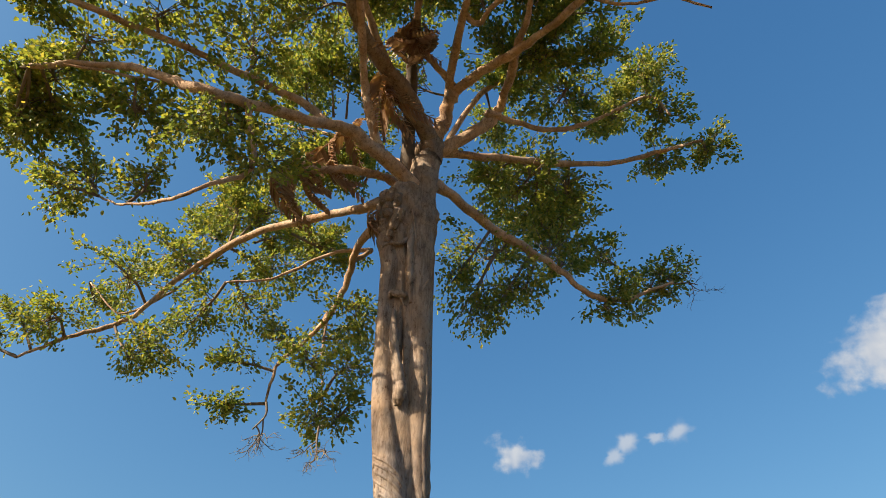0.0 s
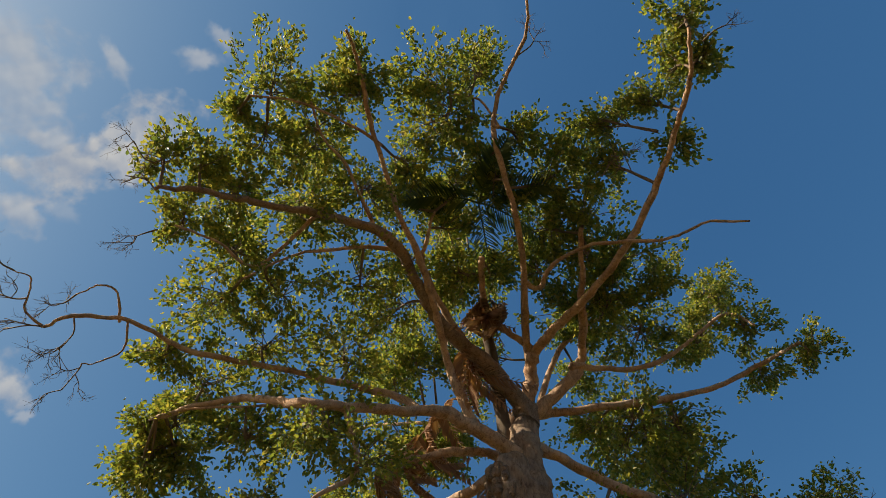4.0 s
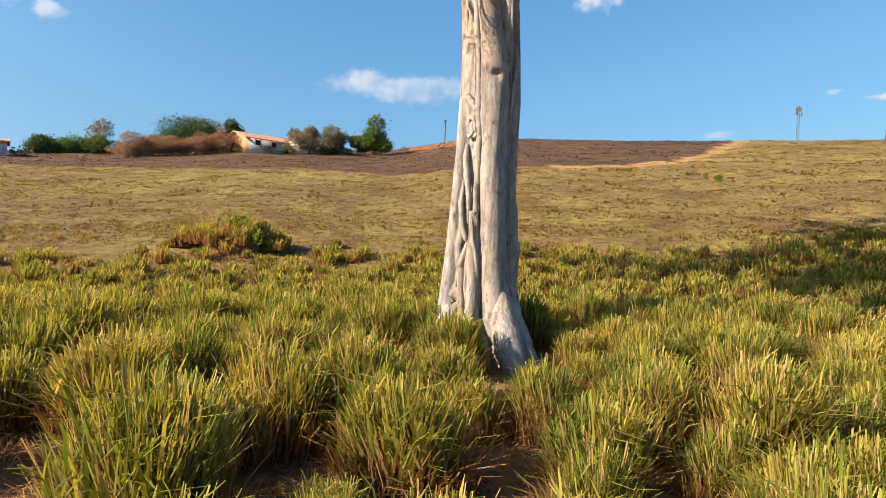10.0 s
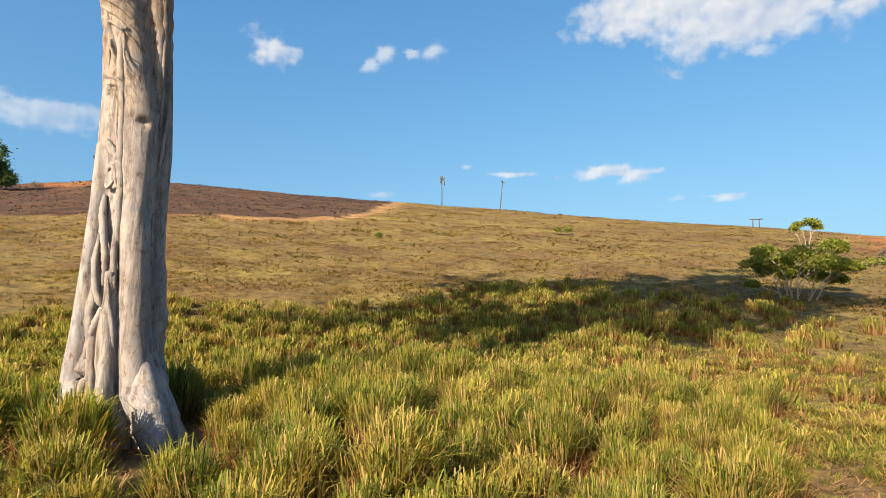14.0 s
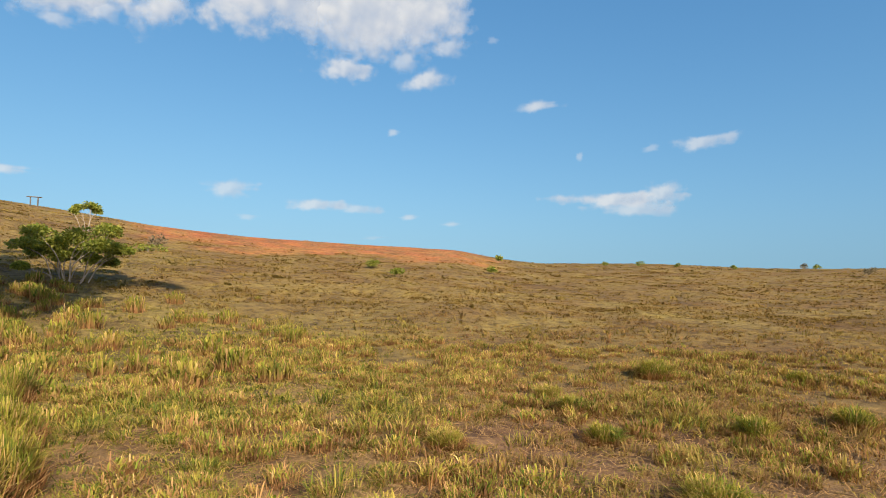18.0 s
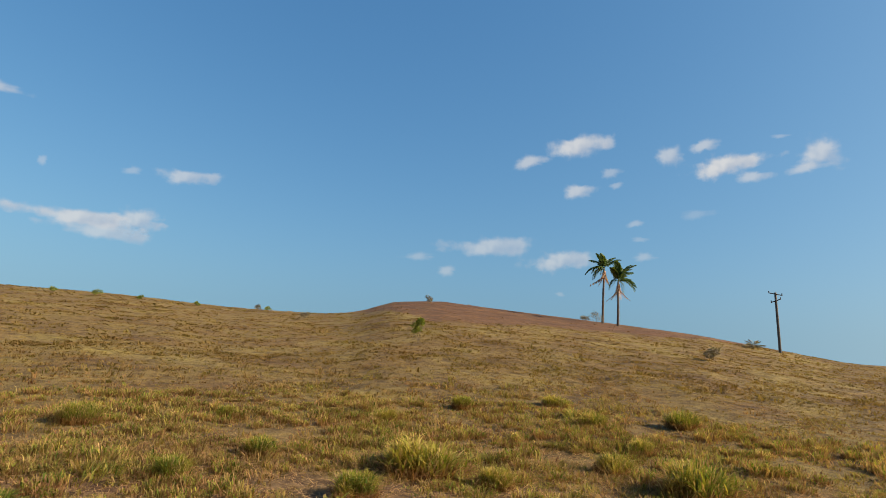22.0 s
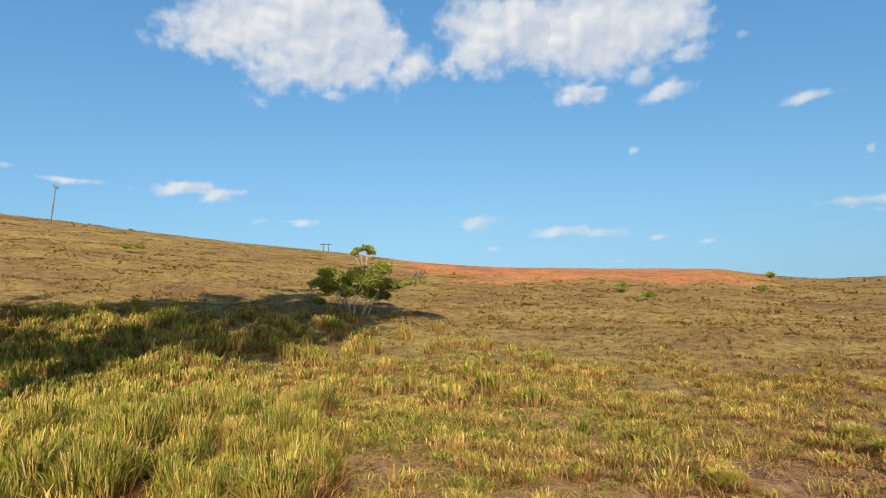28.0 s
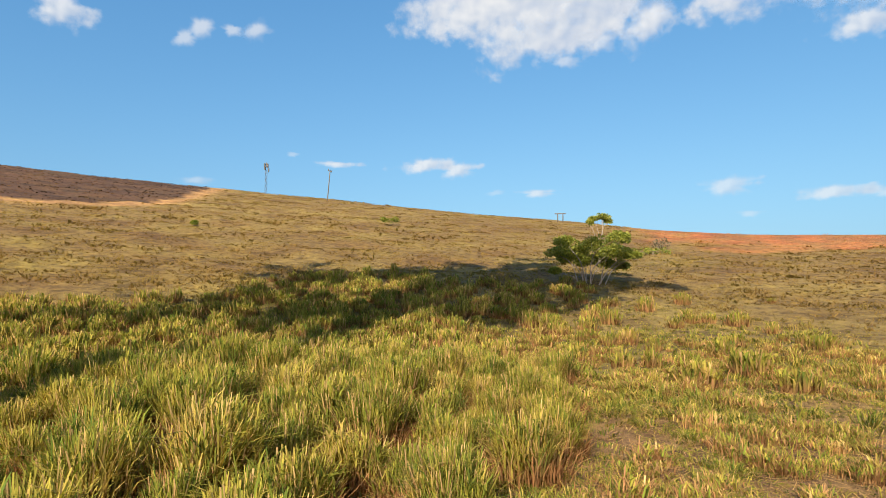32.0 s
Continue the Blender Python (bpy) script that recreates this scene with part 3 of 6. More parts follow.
strand(0.2, 0.08, -0.1, (150, -0.25), (142, 0.5), (138, 1.6), (140, 3.4))
strand(0.2, 0.08, -0.1, (-130, -0.25), (-126, 0.5), (-128, 1.6), (-122, 3.4))

for k in range(14):
    # thin roots that knit the columns together
    a0, z0 = root_rng.uniform(-95, 95), root_rng.uniform(0.3, 9.5)
    da, dz = root_rng.choice([-1, 1]) * root_rng.uniform(6, 30), root_rng.uniform(0.5, 1.5)
    w = root_rng.uniform(0.012, 0.026)
    strand(w * 1.3, w * 0.8, 0.4, (a0, z0), (a0 + da * 0.3 + root_rng.normal(0, 3), z0 + dz * 0.35), (a0 + da * 0.75, z0 + dz * 0.7), (a0 + da, z0 + dz))
LIMB_POINTS = []
limb_rng = np.random.RandomState(7)


def limb(r0, r1, *pts):
    """A branch, rooted inside the nearest thicker wood."""
    start = np.array(pts[0])
    heart = np.array([(TX + np.interp(z, TRUNK_FORM[:, 0], TRUNK_FORM[:, 1]), TY, z, np.interp(z, TRUNK_FORM[:, 0], TRUNK_FORM[:, 2])) for z in np.linspace(8.0, 10.8, 15)])
    wood = np.vstack([heart] + LIMB_POINTS)
    wood = wood[wood[:, 3] > 0.6 * r0]
    gap = np.linalg.norm(wood[:, :3] - start, axis=1)
    parent = wood[np.argmin(gap - wood[:, 3])]
    if gap.min() > 0.04:
        pts = (tuple(parent[:3]),) + pts
    r0 = min(r0, 0.92 * parent[3])
    path = smooth_path(pts, 9)
    n = len(path)
    s = np.linspace(0, 1, n)
    wig = np.cumsum(limb_rng.standard_normal((n, 3)), 0)
    wig = (wig - s[:, None] * wig[-1]) * 0.02 * (0.3 + r0 * 3)
    path = path + wig
    radii = (r0 + (r1 - r0) * s ** 0.7) * (1 + 0.07 * np.sin(s * 19 + 40 * r0) + 0.05 * np.sin(s * 43 + 90 * r0))
    LIMB_POINTS.append(np.c_[path, radii])
    v, f = tube(path, radii, 14, limb_rng, 0.05)
    part("limb", mesh_np("limb", v - np.array([TX, TY, 0]), f, BARK if r0 > 0.21 else LIMB_BARK, smooth=True), fig)


# the two stems above the broad head of the trunk
limb(0.33, 0.28, (-0.02, 8.12, 9.7), (0.04, 8.12, 10.7), (0.1, 8.1, 11.6), (0.14, 8.08, 12.5))
limb(0.22, 0.13, (-0.62, 8.25, 10.3), (-0.55, 8.3, 11.2), (-0.4, 8.45, 12.0), (-0.25, 8.5, 12.8))
limb(0.20, 0.045, (-0.08, 8.00, 10.82), (-0.99, 7.45, 11.17), (-1.54, 7.15, 11.41), (-2.49, 6.50, 11.01), (-3.47, 5.82, 10.52), (-4.92, 5.89, 11.19), (-6.23, 5.89, 11.34), (-6.98, 5.84, 11.06))
limb(0.13, 0.035, (-1.07, 7.41, 11.55), (-1.45, 6.69, 12.57), (-1.59, 5.58, 13.02), (-1.72, 4.33, 13.44), (-1.99, 3.24, 13.91), (-2.17, 1.70, 14.49), (-2.17, 0.28, 14.82), (-2.18, -0.35, 14.83))
limb(0.25, 0.040, (0.12, 8.09, 12.33), (-0.35, 7.45, 12.79), (-1.06, 6.50, 13.14), (-1.50, 5.58, 13.28), (-1.81, 4.52, 13.58), (-2.44, 3.62, 13.60), (-3.39, 3.08, 13.50), (-4.25, 2.65, 13.27), (-5.37, 2.04, 12.89), (-6.14, 1.75, 12.55))
limb(0.13, 0.030, (-0.89, 6.76, 13.10), (-1.30, 5.87, 13.56), (-1.60, 4.93, 14.06), (-1.46, 4.43, 14.34), (-1.14, 3.88, 14.67))
limb(0.07, 0.020, (-2.03, 4.25, 13.56), (-3.10, 3.86, 13.29), (-4.11, 3.72, 12.98), (-5.07, 3.87, 12.53))
limb(0.07, 0.020, (-2.06, 1.98, 14.42), (-2.79, 1.32, 14.32), (-3.54, 0.76, 14.05), (-4.20, 0.49, 13.72))
limb(0.06, 0.020, (-2.44, 3.62, 13.60), (-2.73, 2.41, 14.00), (-3.02, 1.73, 14.10), (-3.16, 0.87, 14.23))
limb(0.06, 0.020, (-3.49, 3.07, 13.46), (-4.78, 3.71, 12.70), (-5.37, 3.00, 12.66), (-5.99, 2.50, 12.48))
limb(0.13, 0.030, (-2.40, 6.95, 11.95), (-3.80, 6.34, 12.14), (-4.94, 5.83, 12.18), (-6.24, 4.90, 11.78), (-7.06, 4.06, 11.67), (-7.89, 3.60, 11.39), (-8.35, 3.59, 11.17))
limb(0.04, 0.012, (-7.27, 3.93, 11.61), (-7.20, 3.40, 11.77), (-7.42, 3.17, 11.72), (-7.76, 3.21, 11.54))
limb(0.03, 0.010, (-7.16, 4.08, 11.62), (-7.34, 4.52, 11.42), (-7.70, 4.55, 11.24), (-7.96, 4.45, 11.14))
limb(0.03, 0.010, (-8.35, 3.59, 11.17), (-8.51, 3.15, 11.17), (-8.32, 2.74, 11.35), (-8.48, 2.48, 11.31))
limb(0.20, 0.15, (0.06, 8.09, 12.34), (0.27, 7.89, 13.16), (0.51, 7.46, 13.64))
limb(0.125, 0.035, (0.51, 7.46, 13.64), (1.21, 6.86, 13.62), (2.31, 5.81, 13.48), (3.24, 4.66, 13.55), (3.86, 3.43, 13.59), (4.22, 2.50, 13.59), (4.40, 1.72, 13.55), (4.39, 0.89, 13.59))
limb(0.115, 0.028, (0.46, 7.46, 13.64), (0.72, 5.52, 13.85), (0.73, 4.09, 14.31), (0.61, 2.33, 14.95), (1.07, 1.29, 15.22), (1.54, 0.60, 15.11), (1.69, -0.27, 15.11))
limb(0.13, 0.080, (0.37, 7.21, 13.73), (-0.32, 6.38, 13.90), (-0.37, 5.69, 14.27), (-0.26, 5.18, 14.55))
limb(0.05, 0.015, (0.65, 2.27, 14.96), (0.33, 1.64, 15.30), (-0.29, 1.40, 15.38))
limb(0.20, 0.050, (0.30, 8.09, 12.32), (1.17, 7.90, 13.12), (1.52, 7.59, 13.55), (1.73, 6.47, 13.67), (1.92, 5.56, 13.83), (2.05, 4.71, 14.09))
limb(0.14, 0.030, (1.39, 7.77, 13.36), (2.72, 8.35, 13.66), (3.99, 8.50, 14.27), (5.66, 8.37, 15.42), (6.07, 8.28, 14.58))
limb(0.16, 0.040, (0.49, 8.26, 12.47), (2.35, 8.77, 13.00), (4.48, 9.40, 13.74), (5.93, 9.26, 14.26), (6.73, 8.42, 13.77))
limb(0.16, 0.030, (0.33, 8.20, 11.25), (1.46, 8.80, 10.77), (2.59, 9.20, 10.24), (3.52, 9.40, 9.55), (4.38, 9.50, 9.54), (5.59, 9.70, 10.24))
limb(0.11, 0.070, (-0.74, 8.10, 11.22), (-1.54, 7.82, 11.14), (-2.16, 7.60, 10.86), (-2.43, 7.50, 10.88))
limb(0.14, 0.030, (-0.69, 8.00, 10.64), (-2.06, 8.90, 10.99), (-3.86, 9.90, 11.20), (-5.43, 10.80, 10.55), (-6.17, 10.80, 9.23), (-7.30, 10.80, 8.66), (-8.10, 10.80, 8.17))
limb(0.05, 0.015, (-4.72, 10.75, 11.36), (-5.73, 11.00, 10.11), (-6.70, 11.10, 9.56), (-7.67, 11.10, 10.38))
limb(0.12, 0.025, (-0.91, 8.10, 9.90), (-1.40, 9.10, 10.00), (-1.80, 10.10, 9.40), (-2.44, 11.00, 9.09), (-2.91, 11.00, 8.36), (-2.96, 11.00, 7.52))
limb(0.05, 0.015, (-2.02, 10.92, 9.75), (-1.96, 11.00, 8.55), (-1.82, 11.00, 7.89), (-1.82, 11.00, 7.04))
limb(0.07, 0.020, (-1.17, 9.40, 10.44), (-2.28, 9.70, 10.37), (-3.19, 9.90, 9.91), (-4.10, 9.90, 9.69))
limb(0.09, 0.020, (0.97, 5.81, 13.83), (1.34, 5.33, 13.84), (2.18, 4.95, 13.69), (3.62, 4.86, 13.15), (4.38, 4.62, 13.02), (5.02, 4.60, 12.55))
limb(0.12, 0.030, (0.24, 8.45, 12.48), (1.19, 8.16, 14.66), (2.56, 7.72, 15.23), (4.42, 7.75, 16.08))
limb(0.12, 0.030, (-0.18, 8.46, 12.05), (-1.34, 9.13, 13.36), (-2.99, 9.67, 14.68), (-4.65, 10.25, 15.66))
limb(0.08, 0.020, (-2.41, 6.87, 11.50), (-3.37, 6.24, 11.02), (-4.68, 6.08, 11.15), (-6.60, 5.83, 11.24))
limb(0.06, 0.015, (-2.90, 6.60, 9.62), (-3.32, 6.22, 8.73), (-4.13, 6.62, 8.76), (-5.18, 7.16, 9.17), (-5.80, 7.38, 9.55))

clump_rng = np.random.RandomState(12)
ALL_LIMBS = np.vstack(LIMB_POINTS)


def leaves_at(centres, ways, size, rng):
    """Folded pointed leaves: four corners and a raised middle rib, two quads each."""
    n = len(centres)
    long = size * rng.uniform(0.75, 1.25, n)[:, None]
    way = ways + 0.5 * rng.standard_normal((n, 3)) + np.array([0, 0, -0.25])
    way /= np.linalg.norm(way, axis=1, keepdims=True)
    side = np.cross(way, rng.standard_normal((n, 3)) + np.array([0, 0, 1.2]))
    side /= np.linalg.norm(side, axis=1, keepdims=True)
    up = np.cross(side, way)
    wide = long * 0.31
    a, b = centres, centres + way * long
    m = centres + way * long * 0.45
    l, r = m + side * wide + up * long * 0.1, m - side * wide + up * long * 0.1
    v = np.stack([a, l, b, r], 1).reshape(-1, 3)
    k = np.arange(n)[:, None] * 4
    return v, np.vstack([k + [0, 1, 2], k + [0, 2, 3]])


def broad_leaves(centres, ways, size, rng):
    """Oval fig leaves, folded along the rib and drooping at the tip: two halves of four corners each."""
    n = len(centres)
    long = size * rng.uniform(0.7, 1.3, n)[:, None]
    way = ways + 0.75 * rng.standard_normal((n, 3)) + np.array([0, 0, -0.15])
    way /= np.linalg.norm(way, axis=1, keepdims=True)
    side = np.cross(way, 0.75 * rng.standard_normal((n, 3)) + np.array([0, 0, 1.3]))
    side /= np.linalg.norm(side, axis=1, keepdims=True)
    up = np.cross(side, way)
    wide, lift = long * 0.29, long * 0.09
    tip = centres + way * long - up * long * 0.12
    near, far = centres + way * long * 0.28, centres + way * long * 0.72
    v = np.stack([centres, near + side * wide + up * lift, far + side * wide * 0.85 + up * lift, tip, far - side * wide * 0.85 + up * lift, near - side * wide + up * lift], 1).reshape(-1, 3)
    k = np.arange(n)[:, None] * 6
    return v, np.vstack([k + [0, 1, 2, 3], k + [0, 3, 4, 5]])


twigs = []
CLUMPS = []


def clump(x, y, z, r):
    """A spray of twigs from the nearest limb into a mass of leaves."""
    rng = clump_rng
    c = np.array([x, y, z])
    near = ALL_LIMBS[np.argmin(np.linalg.norm(ALL_LIMBS[:, :3] - c, axis=1) + 0.5 * ALL_LIMBS[:, 3])]
    root = c + (near[:3] - c) * min(1.0, 1.5 / (np.linalg.norm(near[:3] - c) + 1e-6))
    mid = root + (c - root) * 0.55 + rng.standard_normal(3) * 0.12 * r
    stem = smooth_path([root, mid, c], 5)
    twigs.append(tube(stem, np.linspace(0.035, 0.018, len(stem)), 6, rng, 0.08))
    places, ways = [], []
    thin = 0.72 if z < 10.9 else 0.72 if x > 0.8 and z < 13.2 else 1.0
    if x < -1.0 and abs((x - TX) * math.cos(sa) - (y - TY) * math.sin(sa)) < 1.8 and abs(z - 10.8 - 0.62 * math.hypot(x - TX, y - TY)) < 2.2:
        thin *= 0.72
    for _ in range(int((9 + 13 * r) * (0.5 + 0.5 * thin))):
        d = rng.standard_normal(3)
        d *= r * rng.uniform(0.4, 1.25) / np.linalg.norm(d)
        d[2] *= 0.66
        end = c + d
        start = stem[rng.randint(4, len(stem))]
        bend = (start + end) / 2 + rng.standard_normal(3) * 0.1 * r + np.array([0, 0, 0.08 * r])
        line = smooth_path([start, bend, end], 4)
        twigs.append(tube(line, np.linspace(0.012, 0.005, len(line)), 4, rng, 0.05))
        m = int((25 + 36 * r) * (0.35 + 0.65 * thin))
        u = 1.03 - 0.62 * rng.uniform(0, 1, m) ** 1.6
        p = np.stack([np.interp(u * (len(line) - 1), np.arange(len(line)), line[:, k]) for k in range(3)], 1)
        out = (end - start) / (np.linalg.norm(end - start) + 1e-6)
        places.append(p + rng.standard_normal((m, 3)) * np.array([0.10, 0.10, 0.07]))
        ways.append(np.repeat(out[None], m, 0))
    v, f = broad_leaves(np.vstack(places), np.vstack(ways), 0.088 if z < 10.9 else 0.102, rng)
    tagged(part("foliage", mesh_np("foliage", v - np.array([TX, TY, 0]), f, LEAF), fig), kind="stuff")
    CLUMPS.append((x, y, z, r))


clump(-6.09, 1.21, 13.27, 0.68)
clump(-5.17, 2.25, 13.57, 1.08)
clump(-6.08, 2.54, 13.05, 0.75)
clump(-3.83, 0.23, 14.55, 0.97)
clump(-3.35, 1.57, 14.60, 1.15)
clump(-4.46, 1.69, 14.04, 0.98)
clump(-2.09, 0.65, 15.40, 1.05)
clump(-0.79, 0.95, 15.87, 0.96)
clump(-0.95, 1.99, 15.36, 1.09)
clump(0.36, 0.98, 15.97, 0.69)
clump(-2.53, 3.01, 14.46, 1.19)
clump(-3.96, 3.17, 13.86, 1.14)
clump(-5.27, 3.52, 13.18, 1.09)
clump(-5.96, 4.35, 12.61, 1.01)
clump(-4.54, 4.72, 13.06, 1.25)
clump(-3.06, 4.98, 13.53, 1.18)
clump(-3.62, 6.16, 12.74, 1.28)
clump(-5.06, 5.47, 12.55, 1.11)
clump(-2.65, 5.79, 13.49, 0.94)
clump(-6.30, 5.73, 11.98, 0.95)
clump(-6.95, 6.39, 11.47, 0.98)
clump(-7.57, 7.02, 10.98, 0.79)
clump(-5.31, 6.54, 11.07, 1.01)
clump(-3.70, 5.97, 9.97, 0.80)
clump(-0.65, 3.63, 15.57, 0.95)
clump(0.41, 3.69, 15.21, 0.71)
clump(1.21, 2.69, 15.37, 0.63)
clump(1.71, 3.66, 14.99, 1.05)
clump(2.69, 3.36, 14.76, 0.68)
clump(2.81, 2.51, 14.96, 0.61)
clump(2.22, 4.42, 14.76, 1.06)
clump(1.32, 4.89, 14.94, 0.94)
clump(-0.96, 4.65, 15.26, 0.88)
clump(-0.07, 2.33, 15.74, 0.57)
clump(0.04, 3.10, 15.58, 0.65)
clump(4.57, 0.73, 14.19, 0.66)
clump(4.26, 1.72, 14.29, 0.75)
clump(4.81, 1.57, 13.95, 0.49)
clump(3.66, 2.20, 14.50, 0.45)
clump(4.18, 3.22, 14.11, 0.42)
clump(3.85, 6.57, 14.85, 0.98)
clump(5.46, 7.87, 15.91, 0.92)
clump(2.71, 6.91, 14.67, 1.05)
clump(3.31, 8.51, 15.08, 1.21)
clump(4.76, 8.90, 15.31, 1.07)
clump(6.25, 8.73, 15.25, 0.69)
clump(6.26, 9.62, 14.61, 0.72)
clump(7.11, 8.68, 13.88, 0.57)
clump(2.22, 5.35, 14.61, 0.93)
clump(2.90, 9.56, 12.90, 1.15)
clump(1.65, 9.86, 13.48, 0.90)
clump(3.54, 9.77, 12.72, 0.79)
clump(-2.32, 5.23, 14.99, 0.88)
clump(-0.18, 5.94, 15.42, 1.00)
clump(1.47, 6.94, 14.80, 0.83)
clump(0.95, 5.76, 15.28, 0.91)
clump(-1.30, 5.93, 15.15, 0.90)
clump(-1.84, 7.71, 15.18, 0.95)
clump(1.84, 8.26, 15.31, 0.81)
clump(-0.85, 8.21, 15.38, 0.81)
clump(3.05, 5.69, 14.65, 0.80)
clump(2.16, 6.93, 14.74, 0.91)
clump(-2.55, 7.62, 15.08, 1.02)
clump(-3.23, 8.37, 15.22, 0.96)
clump(-1.93, 10.06, 14.30, 0.87)
clump(-2.50, 9.65, 13.44, 0.82)
clump(1.71, 9.63, 15.21, 0.75)
clump(-1.64, 2.63, 15.44, 0.84)
clump(-1.68, 3.62, 15.17, 0.85)
clump(-0.96, 5.40, 14.61, 0.79)
clump(-2.66, 0.95, 15.06, 0.78)
clump(-5.43, 1.38, 13.59, 0.64)
clump(-4.65, 0.82, 14.07, 0.59)
clump(-6.97, 5.06, 11.93, 0.52)
clump(-7.53, 6.23, 11.28, 0.51)
clump(2.12, 9.97, 12.94, 1.62)
clump(3.10, 9.89, 11.40, 1.17)
clump(1.43, 9.61, 10.51, 1.25)
clump(4.22, 10.19, 11.57, 0.65)
clump(5.24, 10.10, 10.37, 0.97)
clump(1.03, 9.46, 8.86, 0.64)
clump(2.25, 9.55, 9.73, 0.75)
clump(3.48, 10.17, 13.06, 1.10)
clump(5.72, 10.09, 10.72, 0.66)
clump(4.35, 9.65, 9.80, 0.64)
clump(3.23, 9.70, 10.56, 0.76)
clump(3.93, 9.65, 9.47, 0.48)
clump(2.85, 9.78, 11.83, 0.85)
clump(1.61, 9.46, 9.17, 0.58)
clump(0.67, 9.36, 9.61, 0.51)
clump(-4.03, 12.52, 13.42, 0.92)
clump(-6.13, 12.48, 13.44, 0.81)
clump(-8.07, 12.30, 10.57, 0.80)
clump(-3.49, 12.07, 9.72, 0.68)
clump(-1.70, 10.94, 9.10, 0.70)
clump(-5.93, 10.89, 11.21, 1.19)
clump(-6.56, 10.44, 10.10, 1.10)
clump(-7.39, 10.04, 8.56, 0.84)
clump(-5.48, 10.36, 8.22, 0.85)
clump(-4.83, 10.66, 9.15, 0.84)
clump(-3.82, 10.96, 9.73, 0.72)
clump(-3.79, 10.77, 8.31, 0.51)
clump(-3.73, 10.67, 7.31, 0.48)
clump(-2.22, 10.21, 8.33, 0.71)
clump(-1.28, 10.05, 9.11, 0.89)
clump(-1.21, 9.75, 7.74, 0.60)
clump(-1.72, 9.93, 6.83, 0.77)
clump(-1.13, 9.51, 6.81, 0.50)
clump(-4.90, 10.97, 12.94, 1.02)
clump(-3.86, 10.89, 12.95, 1.02)
clump(-3.53, 11.23, 11.14, 0.96)
clump(-2.39, 11.27, 11.82, 0.99)
clump(-2.21, 9.76, 13.37, 1.07)
clump(-3.30, 10.04, 14.52, 1.33)
clump(-1.05, 9.02, 14.88, 0.65)
clump(-6.56, 7.80, 10.49, 0.75)
clump(-4.86, 7.00, 9.74, 0.56)
clump(-7.11, 7.13, 11.14, 0.95)
clump(-2.69, 6.53, 9.55, 0.83)
clump(-3.82, 6.49, 10.98, 1.03)
clump(-7.51, 6.80, 10.63, 0.70)
clump(-6.10, 6.90, 9.03, 0.60)
clump(-9.07, 10.70, 8.65, 0.55)
clump(-8.43, 10.70, 9.06, 0.60)
clump(-5.68, 10.40, 8.08, 0.50)

for cx, cy, cz, cr in list(CLUMPS):
    sunny = cx < TX and abs((cx - TX) * math.cos(sa) - (cy - TY) * math.sin(sa)) < 1.4
    if cz > 11.3 and cy > 0.8 and not sunny and clump_rng.uniform() < 0.4:
        far = 1.0 + 1.4 / math.hypot(cx, cy, cz)
        clump(cx * far + clump_rng.uniform(-0.4, 0.4), cy * far + clump_rng.uniform(-0.2, 0.6), cz * far + 0.3, cr * 0.75)


def bare_twigs(x, y, z, dx, dy, dz, size, seed):
    """Leafless forked twigs at the end of a dead branch."""
    rng = np.random.RandomState(seed)

    def fork(p, d, length, rad, depth):
        end = p + d * length
        bend = (p + end) / 2 + rng.standard_normal(3) * length * 0.12
        line = smooth_path([p, bend, end], 4)
        twigs.append(tube(line, np.linspace(rad, rad * 0.6, len(line)), 5, rng, 0.05))
        if depth:
            for _ in range(3 if depth > 1 else 2):
                q = line[rng.randint(3, len(line))]
                e = d + rng.standard_normal(3) * 0.6
                fork(q, e / np.linalg.norm(e), length * rng.uniform(0.5, 0.8), rad * 0.6, depth - 1)

    d = np.array([dx, dy, dz], float)
    fork(np.array([x, y, z], float), d / np.linalg.norm(d), size, 0.018, 4)


bare_twigs(-8.35, 3.59, 11.17, -0.8, -0.1, 0.0, 0.75, 1)
bare_twigs(-8.48, 2.48, 11.31, -0.4, -0.8, 0.3, 0.5, 2)
bare_twigs(-7.9, 3.6, 11.4, -0.5, 0.6, -0.4, 0.7, 3)
bare_twigs(-7.76, 3.21, 11.54, -0.7, 0.2, 0.1, 0.55, 4)
bare_twigs(-7.96, 4.45, 11.14, -0.6, 0.5, -0.3, 0.6, 5)
bare_twigs(-8.4, 3.0, 11.2, -0.9, -0.2, 0.2, 0.6, 6)
bare_twigs(-6.14, 1.75, 12.55, -0.7, -0.5, 0.1, 0.6, 7)
bare_twigs(-6.0, 1.3, 12.7, -0.5, -0.7, 0.2, 0.6, 8)
bare_twigs(-6.3, 2.5, 12.4, -0.9, 0.1, 0.0, 0.5, 9)
bare_twigs(1.69, -0.27, 15.11, 0.3, -0.8, 0.1, 0.6, 10)
bare_twigs(1.3, 0.9, 15.2, 0.8, -0.5, 0.1, 0.5, 11)
bare_twigs(4.6, 1.2, 13.5, 0.8, -0.4, 0.1, 0.45, 12)
bare_twigs(2.6, 3.6, 14.0, 0.6, -0.6, 0.2, 0.5, 13)
bare_twigs(-1.87, 7.0, 5.6, -0.2, -0.1, -1.0, 0.4, 14)
bare_twigs(-1.18, 7.2, 5.4, 0.1, -0.1, -1.0, 0.4, 15)
bare_twigs(5.6, 9.7, 10.2, 0.9, 0.1, 0.1, 0.6, 16)

tv, tf = join(twigs)
tagged(part("twig_spray", mesh_np("twigs", tv - np.array([TX, TY, 0]), tf, TWIG), fig), kind="stuff")

